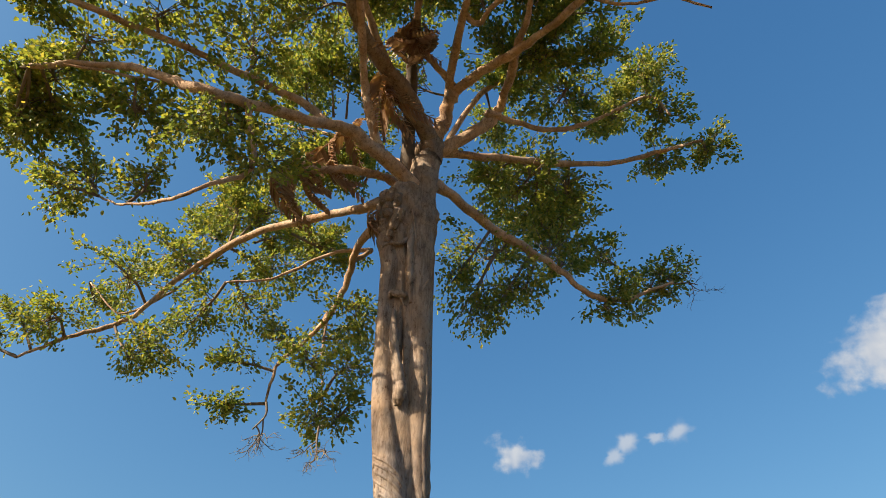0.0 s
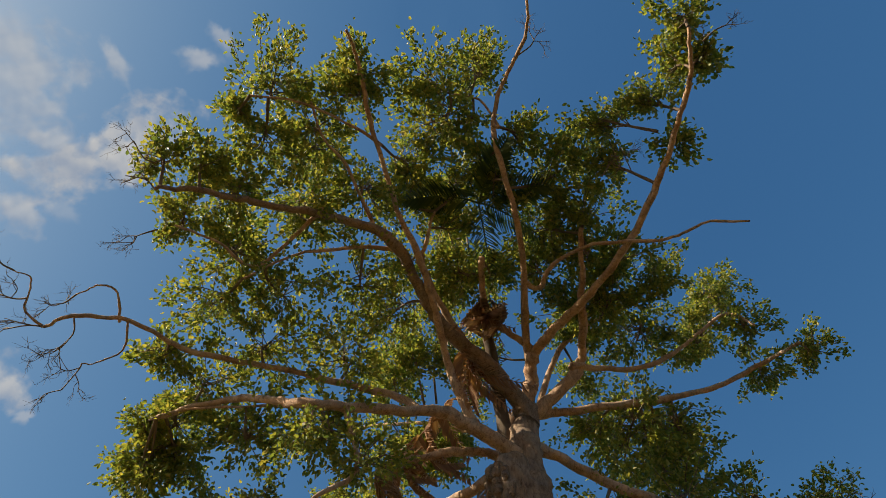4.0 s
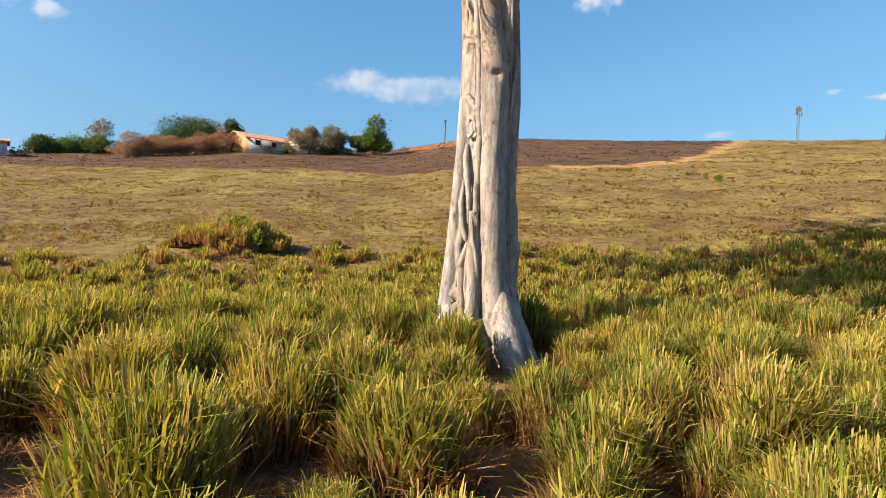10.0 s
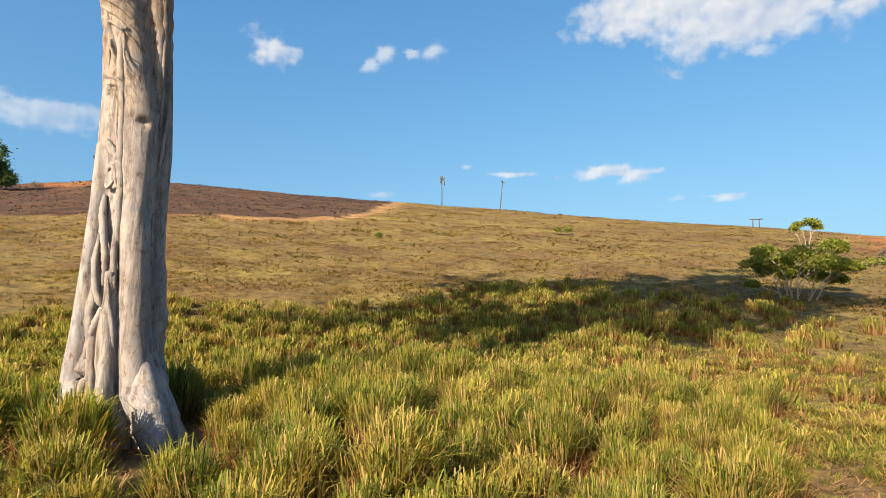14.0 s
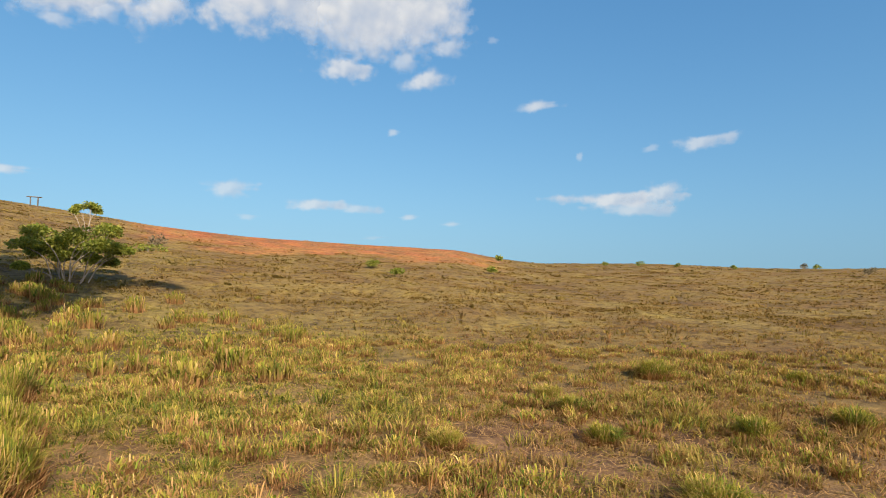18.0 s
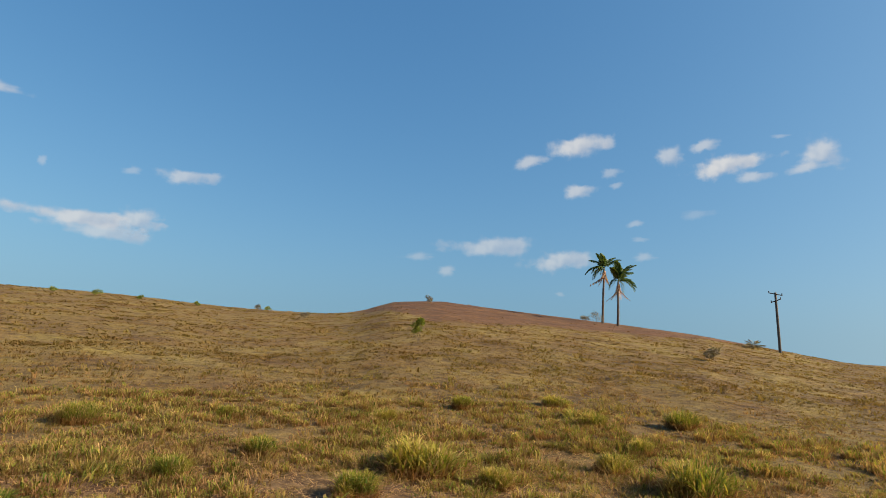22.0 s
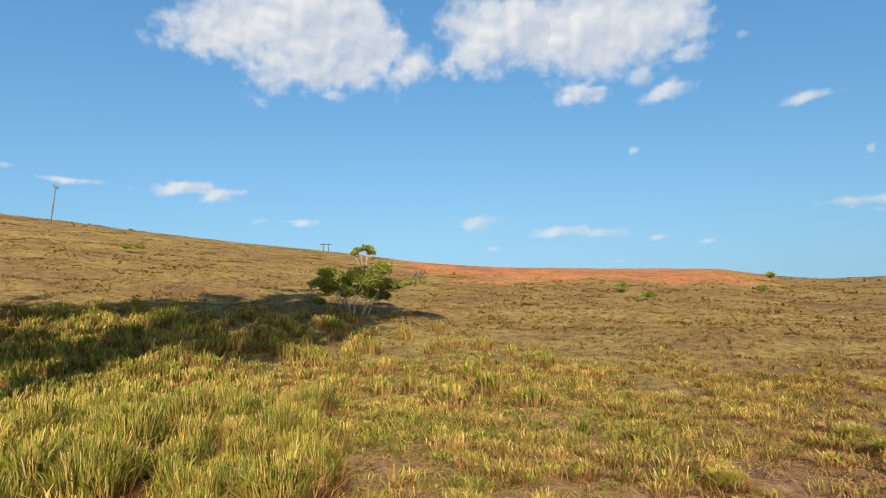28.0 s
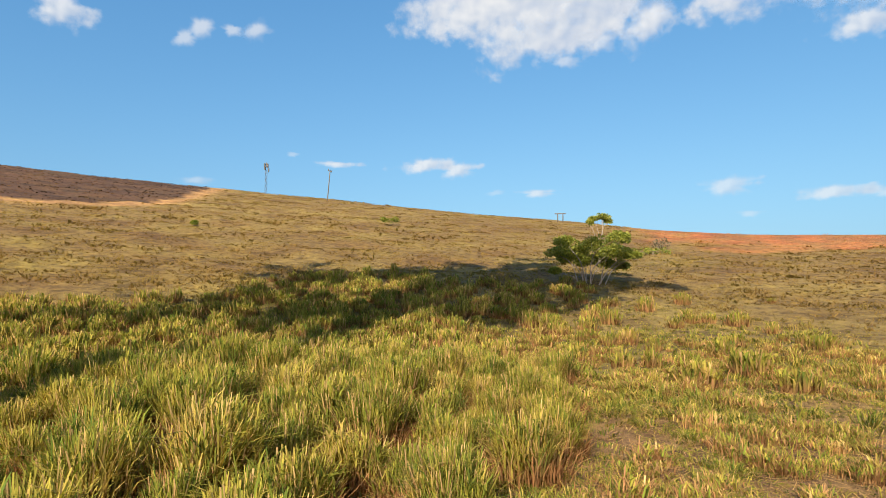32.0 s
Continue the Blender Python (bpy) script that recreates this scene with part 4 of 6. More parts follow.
# ---- other plants ----
BUSH = mat_leaf("shrub_leaf", [(0.08, 0.12, 0.016), (0.17, 0.20, 0.03), (0.28, 0.28, 0.05)], 0.4)
DARK_LEAF = mat_leaf("mango_leaf", [(0.025, 0.05, 0.016), (0.05, 0.085, 0.022), (0.085, 0.12, 0.03)], 0.2)
WEED = mat_leaf("dry_weed", [(0.10, 0.10, 0.025), (0.20, 0.165, 0.045), (0.24, 0.15, 0.07), (0.15, 0.16, 0.03)], 0.3)
PASTURE_LEAF = mat_leaf("pasture_tree_leaf", [(0.11, 0.15, 0.03), (0.22, 0.25, 0.045), (0.33, 0.33, 0.07)], 0.45)
DRY_LEAF = mat_leaf("dry_leaf", [(0.19, 0.095, 0.065), (0.26, 0.135, 0.09), (0.31, 0.185, 0.13)], 0.25)
GREEN_LEAF = mat_leaf("ridge_tree_leaf", [(0.04, 0.085, 0.025), (0.09, 0.14, 0.035), (0.15, 0.20, 0.05)], 0.3)
GREY_LEAF = mat_leaf("dusty_leaf", [(0.10, 0.08, 0.06), (0.17, 0.135, 0.095), (0.16, 0.15, 0.08)], 0.3)
FROND_GREEN = mat_leaf("palm_leaflet", [(0.03, 0.06, 0.015), (0.06, 0.10, 0.02), (0.11, 0.14, 0.03)], 0.2)
FROND_DEAD = mat_leaf("dead_palm_leaflet", [(0.18, 0.09, 0.05), (0.32, 0.18, 0.10), (0.44, 0.29, 0.17)], 0.2)
PALM_BARK = mat_plain("palm_bark", (0.06, 0.045, 0.035), (0.15, 0.115, 0.085), 7, 0.9, 0.0, 0.03)
WOOD_POLE = mat_plain("weathered_pole", (0.06, 0.055, 0.05), (0.11, 0.10, 0.09), 6)
STEEL = mat_plain("galvanised_steel", (0.045, 0.05, 0.06), (0.08, 0.085, 0.1), 4, 0.6, 0.0)
PLASTER = mat_plain("white_plaster", (0.42, 0.39, 0.39), (0.6, 0.57, 0.57), 1.5)
OCHRE = mat_plain("ochre_plaster", (0.5, 0.27, 0.13), (0.6, 0.36, 0.19), 1.5)
ROOF = mat_plain("clay_roof", (0.42, 0.2, 0.12), (0.56, 0.3, 0.19), 2.0)
GLASS = mat_plain("dark_window", (0.02, 0.025, 0.03), (0.05, 0.055, 0.06), 3, 0.15)
CLAY = mat_plain("red_clay", (0.3, 0.13, 0.06), (0.45, 0.2, 0.09), 3, 0.95, 0, 0.1)


def place(az, r):
    x, y = r * math.sin(radians(az)), r * math.cos(radians(az))
    return np.array([x, y, float(ground_z(x, y))])


def on_slope(az, el, eye=1.72):
    """Where the line of sight at that bearing and tilt meets the ground."""
    r = np.linspace(3, 90, 900)
    a = radians(az)
    z = ground_z(r * math.sin(a), r * math.cos(a))
    hits = np.nonzero(eye + r * math.tan(radians(el)) <= z)[0]
    return place(az, r[hits[0]] if len(hits) else 88.0)


def sphere_points(n, rng):
    d = rng.standard_normal((n, 3))
    return d / np.linalg.norm(d, axis=1, keepdims=True)


def bush(name, label, category, pos, width, height, mat, leaf, masses, count, seed, trunk=0.3, bark=TWIG, flat=0.6, group="", puff=1.0):
    """A shrub or tree: stems that fork from the foot into several leafy masses of uneven size."""
    rng = np.random.RandomState(seed)
    thing = tagged(new(name), label, category, group)
    thing.location = pos
    stems, leafy = [], []
    for k in range(masses):
        a = rng.uniform(0, 6.28)
        d = width * 0.5 * math.sqrt(rng.uniform(0, 0.75))
        r = width * rng.uniform(0.13, 0.24) * (1.6 if masses < 5 else 1) * puff
        top = height * (1 - 0.45 * (d / (width * 0.5)) ** 2) - r * flat
        c = np.array([d * math.cos(a), d * math.sin(a), max(height * trunk + r * flat * 0.5, top * rng.uniform(0.75 if trunk > 0.08 else 0.3, 1.0))])
        foot = np.array([rng.normal(0, width * 0.09), rng.normal(0, width * 0.09), -0.1])
        mid = foot * 0.4 + c * np.array([0.5, 0.5, 0.5]) + rng.standard_normal(3) * width * 0.05
        line = smooth_path([foot, mid, c], 6)
        stems.append(tube(line, np.linspace(width * 0.011, width * 0.004, len(line)), 7, rng, 0.08))
        m = int(count / masses)
        d3 = sphere_points(m, rng) * (rng.uniform(0.25, 1.0, m) ** 0.5)[:, None] * r * (1 + 0.35 * rng.standard_normal(m) ** 2 * 0.3)[:, None]
        d3[:, 2] *= flat
        ways = d3 / (np.linalg.norm(d3, axis=1, keepdims=True) + 1e-6)
        leafy.append(leaves_at(c + d3, ways, leaf, rng))
    for v, f in stems:
        part("stem", mesh_np("stem", v, f, bark, smooth=True), thing)
    v, f = join(leafy)
    tagged(part("crown", mesh_np("crown", v, f, mat), thing), kind="stuff")
    return thing


def frond(length, droop, leaflets, rng, side_len=0.32):
    """A feather palm leaf: an arching rib with drooping leaflets on both sides, growing along +x."""
    u = np.linspace(0, 1, 9)
    rib = np.c_[length * u * (1 - 0.25 * droop * u), 0 * u, length * (0.55 * u - (0.55 + droop) * u * u)]
    v0, f0 = tube(rib, np.linspace(0.03, 0.008, 9), 4, rng, 0.02)
    vs, fs, n = [v0], [f0], len(v0)
    for s in (-1, 1):
        for w in np.linspace(0.15, 0.98, leaflets):
            p = np.array([np.interp(w, u, rib[:, k]) for k in range(3)])
            ln = length * side_len * (0.35 + math.sin(3.14 * min(1, w * 0.9 + 0.1))) * 0.7 * rng.uniform(0.85, 1.15)
            d = np.array([0.55, s * 0.8, -0.25 - 0.4 * droop + rng.normal(0, 0.12)])
            d /= np.linalg.norm(d)
            q, t = p + d * ln * 0.55, p + d * ln + np.array([0, 0, -0.22 * ln])
            wide = np.array([0.05, 0, 0.015]) * (length / 2.0)
            vs.append(np.array([p - wide * 0.5, p + wide * 0.5, q + wide, q - wide, t + wide * 0.2, t - wide * 0.2]))
            fs.append(np.array([[0, 1, 2, 3], [3, 2, 4, 5]]) + n)
            n += 6
    return np.vstack(vs), np.vstack(fs)


def palm(pos, height, length, seed, lean=0.02):
    rng = np.random.RandomState(seed)
    thing = tagged(new("palm_tree"), "slender tall palm with ragged green fronds on the hill crest", "palm tree", "palms on the crest")
    thing.location = pos
    line = smooth_path([(0, 0, -0.2), (lean * height * 0.3, 0, height * 0.5), (lean * height, 0, height)], 9)
    v, f = tube(line, np.linspace(0.19, 0.12, len(line)), 10, rng, 0.05)
    part("trunk", mesh_np("trunk", v, f, PALM_BARK, smooth=True), thing)
    for k in range(14):
        up = k < 9
        v, f = frond(length * rng.uniform(0.8, 1.1) * (0.9 if up else 0.8), 0.1 if up else rng.uniform(0.5, 0.8), 22, rng, 0.24)
        ob = part("frond", mesh_np("frond", v, f, FROND_GREEN), thing)
        ob.matrix_basis = pose(line[-1][0], 0, height, 0, rng.uniform(-70, -30) if up else rng.uniform(-28, 0), rng.uniform(0, 360))
    for k in range(5):
        v, f = frond(length * 0.6, 1.3, 10, rng)
        ob = part("dead_frond", mesh_np("dead_frond", v, f, FROND_DEAD), thing, "withered brown hanging frond")
        ob.matrix_basis = pose(line[-1][0], 0, height - 0.2, 0, rng.uniform(58, 80), rng.uniform(0, 360))
    return thing


# the dead palm that the fig has strangled
hidden_palm = tagged(new("strangled_palm"), "old palm with brown dead fronds held in the fig", "palm tree")
hidden_palm.location = (-0.35, 8.35, 0)
palm_rng = np.random.RandomState(33)
v, f = tube(smooth_path([(0.05, 0.1, 9.9), (-0.05, -0.1, 11.6), (-0.1, -1.0, 13.2), (-0.07, -2.15, 14.45)], 8), np.linspace(0.17, 0.12, 25), 10, palm_rng, 0.1)
part("palm_stem", mesh_np("palm_stem", v, f, PALM_BARK, smooth=True), hidden_palm)


def dead_frond(x, y, z, tilt, turn, length):
    v, f = frond(length, palm_rng.uniform(0.8, 1.2), 22, palm_rng, 0.3)
    ob = part("dead_frond", mesh_np("dead_frond", v, f, FROND_DEAD), hidden_palm, "dry brown drooping palm frond")
    ob.matrix_basis = pose(x + 0.35, y - 8.35, z, 0, tilt, turn)


for k in range(9):
    dead_frond(-0.42 + palm_rng.uniform(-0.2, 0.2), 6.2, 14.3, palm_rng.uniform(35, 80), palm_rng.uniform(0, 360), 1.3)
for k in range(6):
    dead_frond(-0.7, 7.2, 13.6, palm_rng.uniform(20, 70), palm_rng.uniform(120, 250), 1.5)
for k in range(6):
    dead_frond(-1.3 - 0.25 * k, 7.85, 12.9 - 0.28 * k, palm_rng.uniform(30, 60), palm_rng.uniform(150, 215), 1.5)
for k in range(6):
    dead_frond(-1.9 - 0.2 * k, 7.7, 11.4 - 0.1 * k, palm_rng.uniform(40, 80), palm_rng.uniform(130, 240), 1.1)
for k in range(6):
    dead_frond(-1.0 + 0.1 * k, 8.0, 10.2, palm_rng.uniform(50, 85), palm_rng.uniform(140, 260), 0.9)
for k in range(6):
    v, f = frond(1.8, 0.5, 22, palm_rng)
    ob = part("green_frond", mesh_np("green_frond", v, f, FROND_GREEN), hidden_palm, "living green palm frond")
    ob.matrix_basis = pose(0.25, -4.4, 14.9, 0, palm_rng.uniform(-60, -5), 50 * k + 200)

# shrubs and trees of the pasture
def pad_tree(label, pos, turn, pads, leaf, per, seed, reach, thick):
    """A spreading tree of several bent pale stems that carry flat-bottomed pads of leaves; pads: across, height, half width, half depth."""
    rng = np.random.RandomState(seed)
    thing = tagged(new("pasture_tree"), label, "tree")
    thing.location, thing.rotation_euler = pos, (0, 0, radians(-turn))
    for x, z, w, h in pads:
        y = rng.uniform(-0.5, 0.5) * reach
        c = np.array([x, y, z + 0.15])
        foot = np.array([0.3 * x + rng.normal(0, 0.1 * reach), 0.3 * y + rng.normal(0, 0.08 * reach), -0.12])
        bend = foot + (c - foot) * np.array([0.3, 0.3, 0.55]) + rng.standard_normal(3) * 0.09
        line = smooth_path([foot, bend, c - np.array([0, 0, 0.3 * h])], 6)
        v, f = tube(line, np.linspace(thick, thick * 0.4, len(line)), 7, rng, 0.08)
        stem = part("stem", mesh_np("stem", v, f, PALE_BARK, smooth=True), thing)
        for _ in range(3):
            q = line[rng.randint(len(line) // 2, len(line))]
            e = c + rng.uniform(-0.8, 0.8, 3) * np.array([w, w * 0.7, h * 0.4])
            v, f = tube(smooth_path([q, (q + e) / 2 + rng.standard_normal(3) * 0.05, e], 4), np.linspace(thick * 0.4, thick * 0.15, 9), 5, rng, 0.06)
            part("branch", mesh_np("branch", v, f, PALE_BARK), stem)
        places = []
        for _ in range(7):
            b = sphere_points(1, rng)[0] * np.array([w, w * 0.75, h]) * rng.uniform(0.3, 0.8)
            b[2] = abs(b[2]) * 0.9 - 0.15 * h
            d = sphere_points(per // 7, rng) * rng.uniform(0.3, 1.0, (per // 7, 1)) ** 0.5 * np.array([w * 0.5, w * 0.45, h * 0.45])
            places.append(c + b + d)
        p = np.vstack(places)
        ways = p - c
        ways /= np.linalg.norm(ways, axis=1, keepdims=True) + 1e-6
        tagged(part("leaf_pad", mesh_np("leaf_pad", *broad_leaves(p, ways, leaf, rng), PASTURE_LEAF), thing), kind="stuff")
    return thing


PALE_BARK = mat_plain("pale_stem_bark", (0.19, 0.155, 0.125), (0.34, 0.29, 0.245), 8)
shrub_at = on_slope(58.6, -0.25)
pad_tree("low spreading many-stemmed tree with flat leafy pads", shrub_at, 58.6, ((-1.35, 1.15, 0.62, 0.34), (-0.85, 1.5, 0.66, 0.44), (-0.4, 1.15, 0.55, 0.42), (0.3, 1.4, 0.62, 0.5), (0.75, 1.15, 0.62, 0.46), (1.2, 1.7, 0.62, 0.44), (1.35, 1.0, 0.62, 0.36),
         (1.8, 0.95, 0.36, 0.22), (0.1, 0.8, 0.68, 0.38), (0.65, 0.7, 0.68, 0.38), (1.25, 0.6, 0.42, 0.28), (-0.95, 0.9, 0.5, 0.28), (-0.3, 0.75, 0.5, 0.3), (-1.4, 0.35, 0.3, 0.18)), 0.1, 900, 5, 1.5, 0.028)
pad_tree("small umbrella-crowned tree on the upper slope", on_slope(59.6, 4.0), 59.6, ((-0.35, 1.55, 0.6, 0.36), (0.3, 1.75, 0.65, 0.42), (0.75, 1.4, 0.4, 0.36), (-0.75, 1.25, 0.4, 0.3)), 0.14, 520, 6, 0.5, 0.03)
bush("shrub", "thin dry shrub on the slope", "shrub", on_slope(65.0, 2.9), 1.3, 1.0, GREY_LEAF, 0.16, 4, 260, 7)
bush("shrub", "low flat green shrub on the slope", "shrub", on_slope(64.3, 2.4), 1.9, 0.5, BUSH, 0.16, 5, 380, 8, 0.1)
bush("shrub", "small green shrub on the skyline", "shrub", on_slope(97.0, 1.75), 1.0, 1.3, BUSH, 0.2, 3, 260, 9, 0.4)
bush("shrub", "leafy green sapling in the dry grass", "shrub", on_slope(139.0, -0.9), 0.75, 1.25, BUSH, 0.10, 6, 1000, 10, 0.15)
bush("shrub", "dry sapling on top of the red mound", "shrub", on_slope(139.4, 2.9), 0.9, 1.3, GREY_LEAF, 0.2, 3, 160, 11, 0.3)
shrub_rng = np.random.RandomState(40)
for az, el, wide in ((84.6, 1.2, 0.7), (86.9, 0.3, 0.6), (96.4, 0.7, 0.7), (110.2, 1.5, 0.8), (113.5, 1.5, 0.5), (123.4, 1.2, 0.9), (124.2, 1.2, 0.7), (127.9, 0.7, 0.9), (21.2, 5.0, 0.35),
                     (38.6, 5.5, 0.7), (39.6, 5.5, 0.8), (155.6, 1.9, 1.6), (154.6, 1.95, 1.1), (166.1, -0.9, 0.9), (-7.8, 7.6, 1.2), (107, 1.6, 0.6), (118, 1.3, 0.5)):
    bush("shrub", "small olive shrub in the dry grass", "shrub", on_slope(az, el), wide, wide * 1.1, BUSH if wide < 0.9 else GREY_LEAF, 0.12, 4, 420, shrub_rng.randint(999), 0.2, group="small shrubs")
spiky = tagged(new("agave_shrub"), "spiky fan-leaved shrub on the hill crest", "shrub")
spiky.location = on_slope(168.9, 0.45)
for k in range(14):
    v, f = frond(1.3, 0.1, 8, shrub_rng)
    part("leaf", mesh_np("leaf", v, f, GREY_LEAF), spiky).matrix_basis = pose(0, 0, 0, 0, shrub_rng.uniform(-60, -5), k * 26)

# the overgrown termite mound at the edge of the green
hump_at = on_slope(-23.8, -2.3)


def hump():
    thing = tagged(new("overgrown_mound"), "old earth mound overgrown with shaggy green and dry plants", "mound")
    thing.location = hump_at
    thing.scale = (1.15, 1.15, 1.25)
    rng = np.random.RandomState(3)
    n, m = 18, 9
    th, ph = np.meshgrid(np.linspace(0, 2 * np.pi, n, endpoint=False), np.linspace(0.0, 0.5 * np.pi, m), indexing="ij")
    r = 1 + 0.12 * rng.standard_normal((n, m))
    v = np.stack([0.8 * r * np.cos(ph) * np.cos(th), 0.6 * r * np.cos(ph) * np.sin(th), 0.36 * r * np.sin(ph) - 0.1], -1).reshape(-1, 3)
    i, j = np.meshgrid(np.arange(n), np.arange(m - 1), indexing="ij")
    k = (i + 1) % n
    f = np.stack([i * m + j, k * m + j, k * m + j + 1, i * m + j + 1], -1).reshape(-1, 4)
    part("earth", mesh_np("earth", v, f, CLAY, smooth=True), thing, "red clay showing at the top")
    for k in range(40):
        a, d = rng.uniform(0, 6.28), math.sqrt(rng.uniform(0, 1))
        c = np.array([1.75 * d * math.cos(a), 1.0 * d * math.sin(a), 0.55 * (1 - d * d) - 0.08])
        v, f, col = pile(tuft_parts(300 + k, 0.36, rng.uniform(0.3, 0.62), 120, k % 5 == 0, 2.0, 0.5))
        tagged(part("grass_clump", mesh_np("grass_clump", v + c, f, BLADES, np.clip(col * rng.uniform(0.95, 1.35), 0, 0.8)), thing), kind="stuff")
    for k in range(12):
        a, d = rng.uniform(0, 6.28), math.sqrt(rng.uniform(0, 0.7))
        c = np.array([1.6 * d * math.cos(a), 0.9 * d * math.sin(a), 0.5 * (1 - d * d)])
        away = sphere_points(260, rng)
        away[:, 2] = np.abs(away[:, 2])
        p = c + away * np.array([0.32, 0.3, rng.uniform(0.3, 0.5)]) * rng.uniform(0.2, 1.1, 260)[:, None]
        tagged(part("foliage", mesh_np("foliage", *leaves_at(p, away + np.array([0, 0, 1.0]), 0.1, rng), (WEED, BUSH)[k % 2]), thing), kind="stuff")


# palms and the pole on the south crest
palm(on_slope(156.25, 2.05), 8.0, 3.5, 3, -0.01)
palm(on_slope(157.65, 1.8), 6.2, 3.5, 8, 0.01)


def utility_pole(az, el, height, lean, arms, label, thick=0.13):
    thing = tagged(new("utility_pole"), label, "utility pole", "poles on the ridge")
    thing.location = on_slope(az, el)
    thing.rotation_euler = (0, radians(lean), radians(-az))
    rng = np.random.RandomState(int(abs(az)))
    v, f = tube(np.c_[np.zeros(8), np.zeros(8), np.linspace(-0.4, height, 8)], np.linspace(thick * 1.35, thick, 8), 10, rng, 0.01)
    part("mast", mesh_np("mast", v, f, WOOD_POLE, smooth=True), thing)
    for z, wide, tilt in arms:
        v, f = tube(np.c_[np.linspace(-wide / 2, wide / 2, 5), np.full(5, -0.16), np.linspace(tilt, -tilt, 5)], np.full(5, 0.06), 6, rng, 0.01)
        part("crossarm", mesh_np("crossarm", v + np.array([0, 0, z]), f, WOOD_POLE), thing)
        for s in (-0.45, 0.0, 0.45):
            v, f = tube(np.c_[np.full(4, s * wide), np.full(4, -0.16), z + 0.06 - s * 2 * tilt + np.linspace(0, 0.18, 4)], np.array([0.035, 0.06, 0.06, 0.03]), 6, rng, 0.01)
            part("insulator", mesh_np("insulator", v, f, STEEL), thing)
    return thing


utility_pole(170.9, 0.2, 7.2, -3.0, ((7.0, 1.5, 0.2), (6.2, 1.1, -0.2)), "leaning wooden utility pole with two crossarms on the crest")
utility_pole(33.15, 7.85, 4.3, 4.5, ((4.1, 0.5, 0.1),), "thin leaning pole on the ridge", 0.06)
utility_pole(-3.85, 8.85, 3.9, 0.5, ((3.8, 0.3, 0.0),), "thin dark post on the red rise", 0.07)
frame_at = on_slope(56.0, 5.75)
hframe = tagged(new("h_frame_pole"), "two-legged power line frame with one long crossarm", "power pole", "poles on the ridge")
hframe.location, hframe.rotation_euler, hframe.scale = frame_at, (0, 0, radians(-56)), (0.75, 0.75, 0.75)
h_rng = np.random.RandomState(2)
for s in (-0.45, 0.45):
    v, f = tube(np.c_[np.full(5, s), np.zeros(5), np.linspace(-1, 1.5, 5)], np.full(5, 0.09), 8, h_rng, 0.01)
    part("leg", mesh_np("leg", v, f, WOOD_POLE), hframe)
v, f = tube(np.c_[np.linspace(-0.95, 0.95, 5), np.full(5, -0.12), np.full(5, 1.45)], np.full(5, 0.08), 6, h_rng, 0.01)
part("crossarm", mesh_np("crossarm", v, f, WOOD_POLE), hframe)


def lattice_tower():
    thing = tagged(new("telecom_tower"), "distant slim lattice mast with panels near its top", "tower")
    r = 330.0
    x, y = r * math.sin(radians(27.39)), r * math.cos(radians(27.39))
    z0 = float(ground_z(x, y))
    top = 1.7 + r * math.tan(radians(11.1))
    thing.location, thing.rotation_euler = (x, y, z0), (0, 0, radians(-27.4))
    rng = np.random.RandomState(1)
    h = top - z0
    for sx in (-0.7, 0.7):
        for sy in (-0.7, 0.7):
            v, f = tube(np.c_[np.linspace(sx * 1.2, sx * 0.6, 6), np.linspace(sy * 1.2, sy * 0.6, 6), np.linspace(-1, h, 6)], np.full(6, 0.09), 6, rng, 0)
            part("leg", mesh_np("leg", v, f, STEEL), thing)
    for k in range(int(h / 1.6)):
        z = 0.8 + 1.6 * k
        s = (1 if k % 2 else -1) * 0.7 * np.interp(z, [0, h], [1.2, 0.6])
        for y0 in (-1, 1):
            v, f = tube(np.c_[np.linspace(-s, s, 3), np.full(3, y0 * abs(s)), np.linspace(z, z + 1.6, 3)], np.full(3, 0.08), 5, rng, 0)
            part("brace", mesh_np("brace", v, f, STEEL), thing)
    for dx, dz in ((-0.9, 0.6), (0.9, 0.9), (1.3, 3.4), (0.2, 0.4), (-0.8, 2.2)):
        v, f = tube(np.c_[np.full(4, dx), np.full(4, -0.8), h - dz + np.linspace(-1.1, 1.1, 4)], np.array([0.28, 0.36, 0.36, 0.28]), 8, rng, 0)
        part("antenna", mesh_np("antenna", v, f, WOOD_POLE), thing, "dark antenna panel")


lattice_tower()


# ---- the far farm ----
def box(x0, x1, y0, y1, z0, z1):
    v = np.array([(x, y, z) for z in (z0, z1) for x, y in ((x0, y0), (x1, y0), (x1, y1), (x0, y1))], float)
    return v, np.array([(3, 2, 1, 0), (4, 5, 6, 7), (0, 1, 5, 4), (1, 2, 6, 5), (2, 3, 7, 6), (3, 0, 4, 7)])


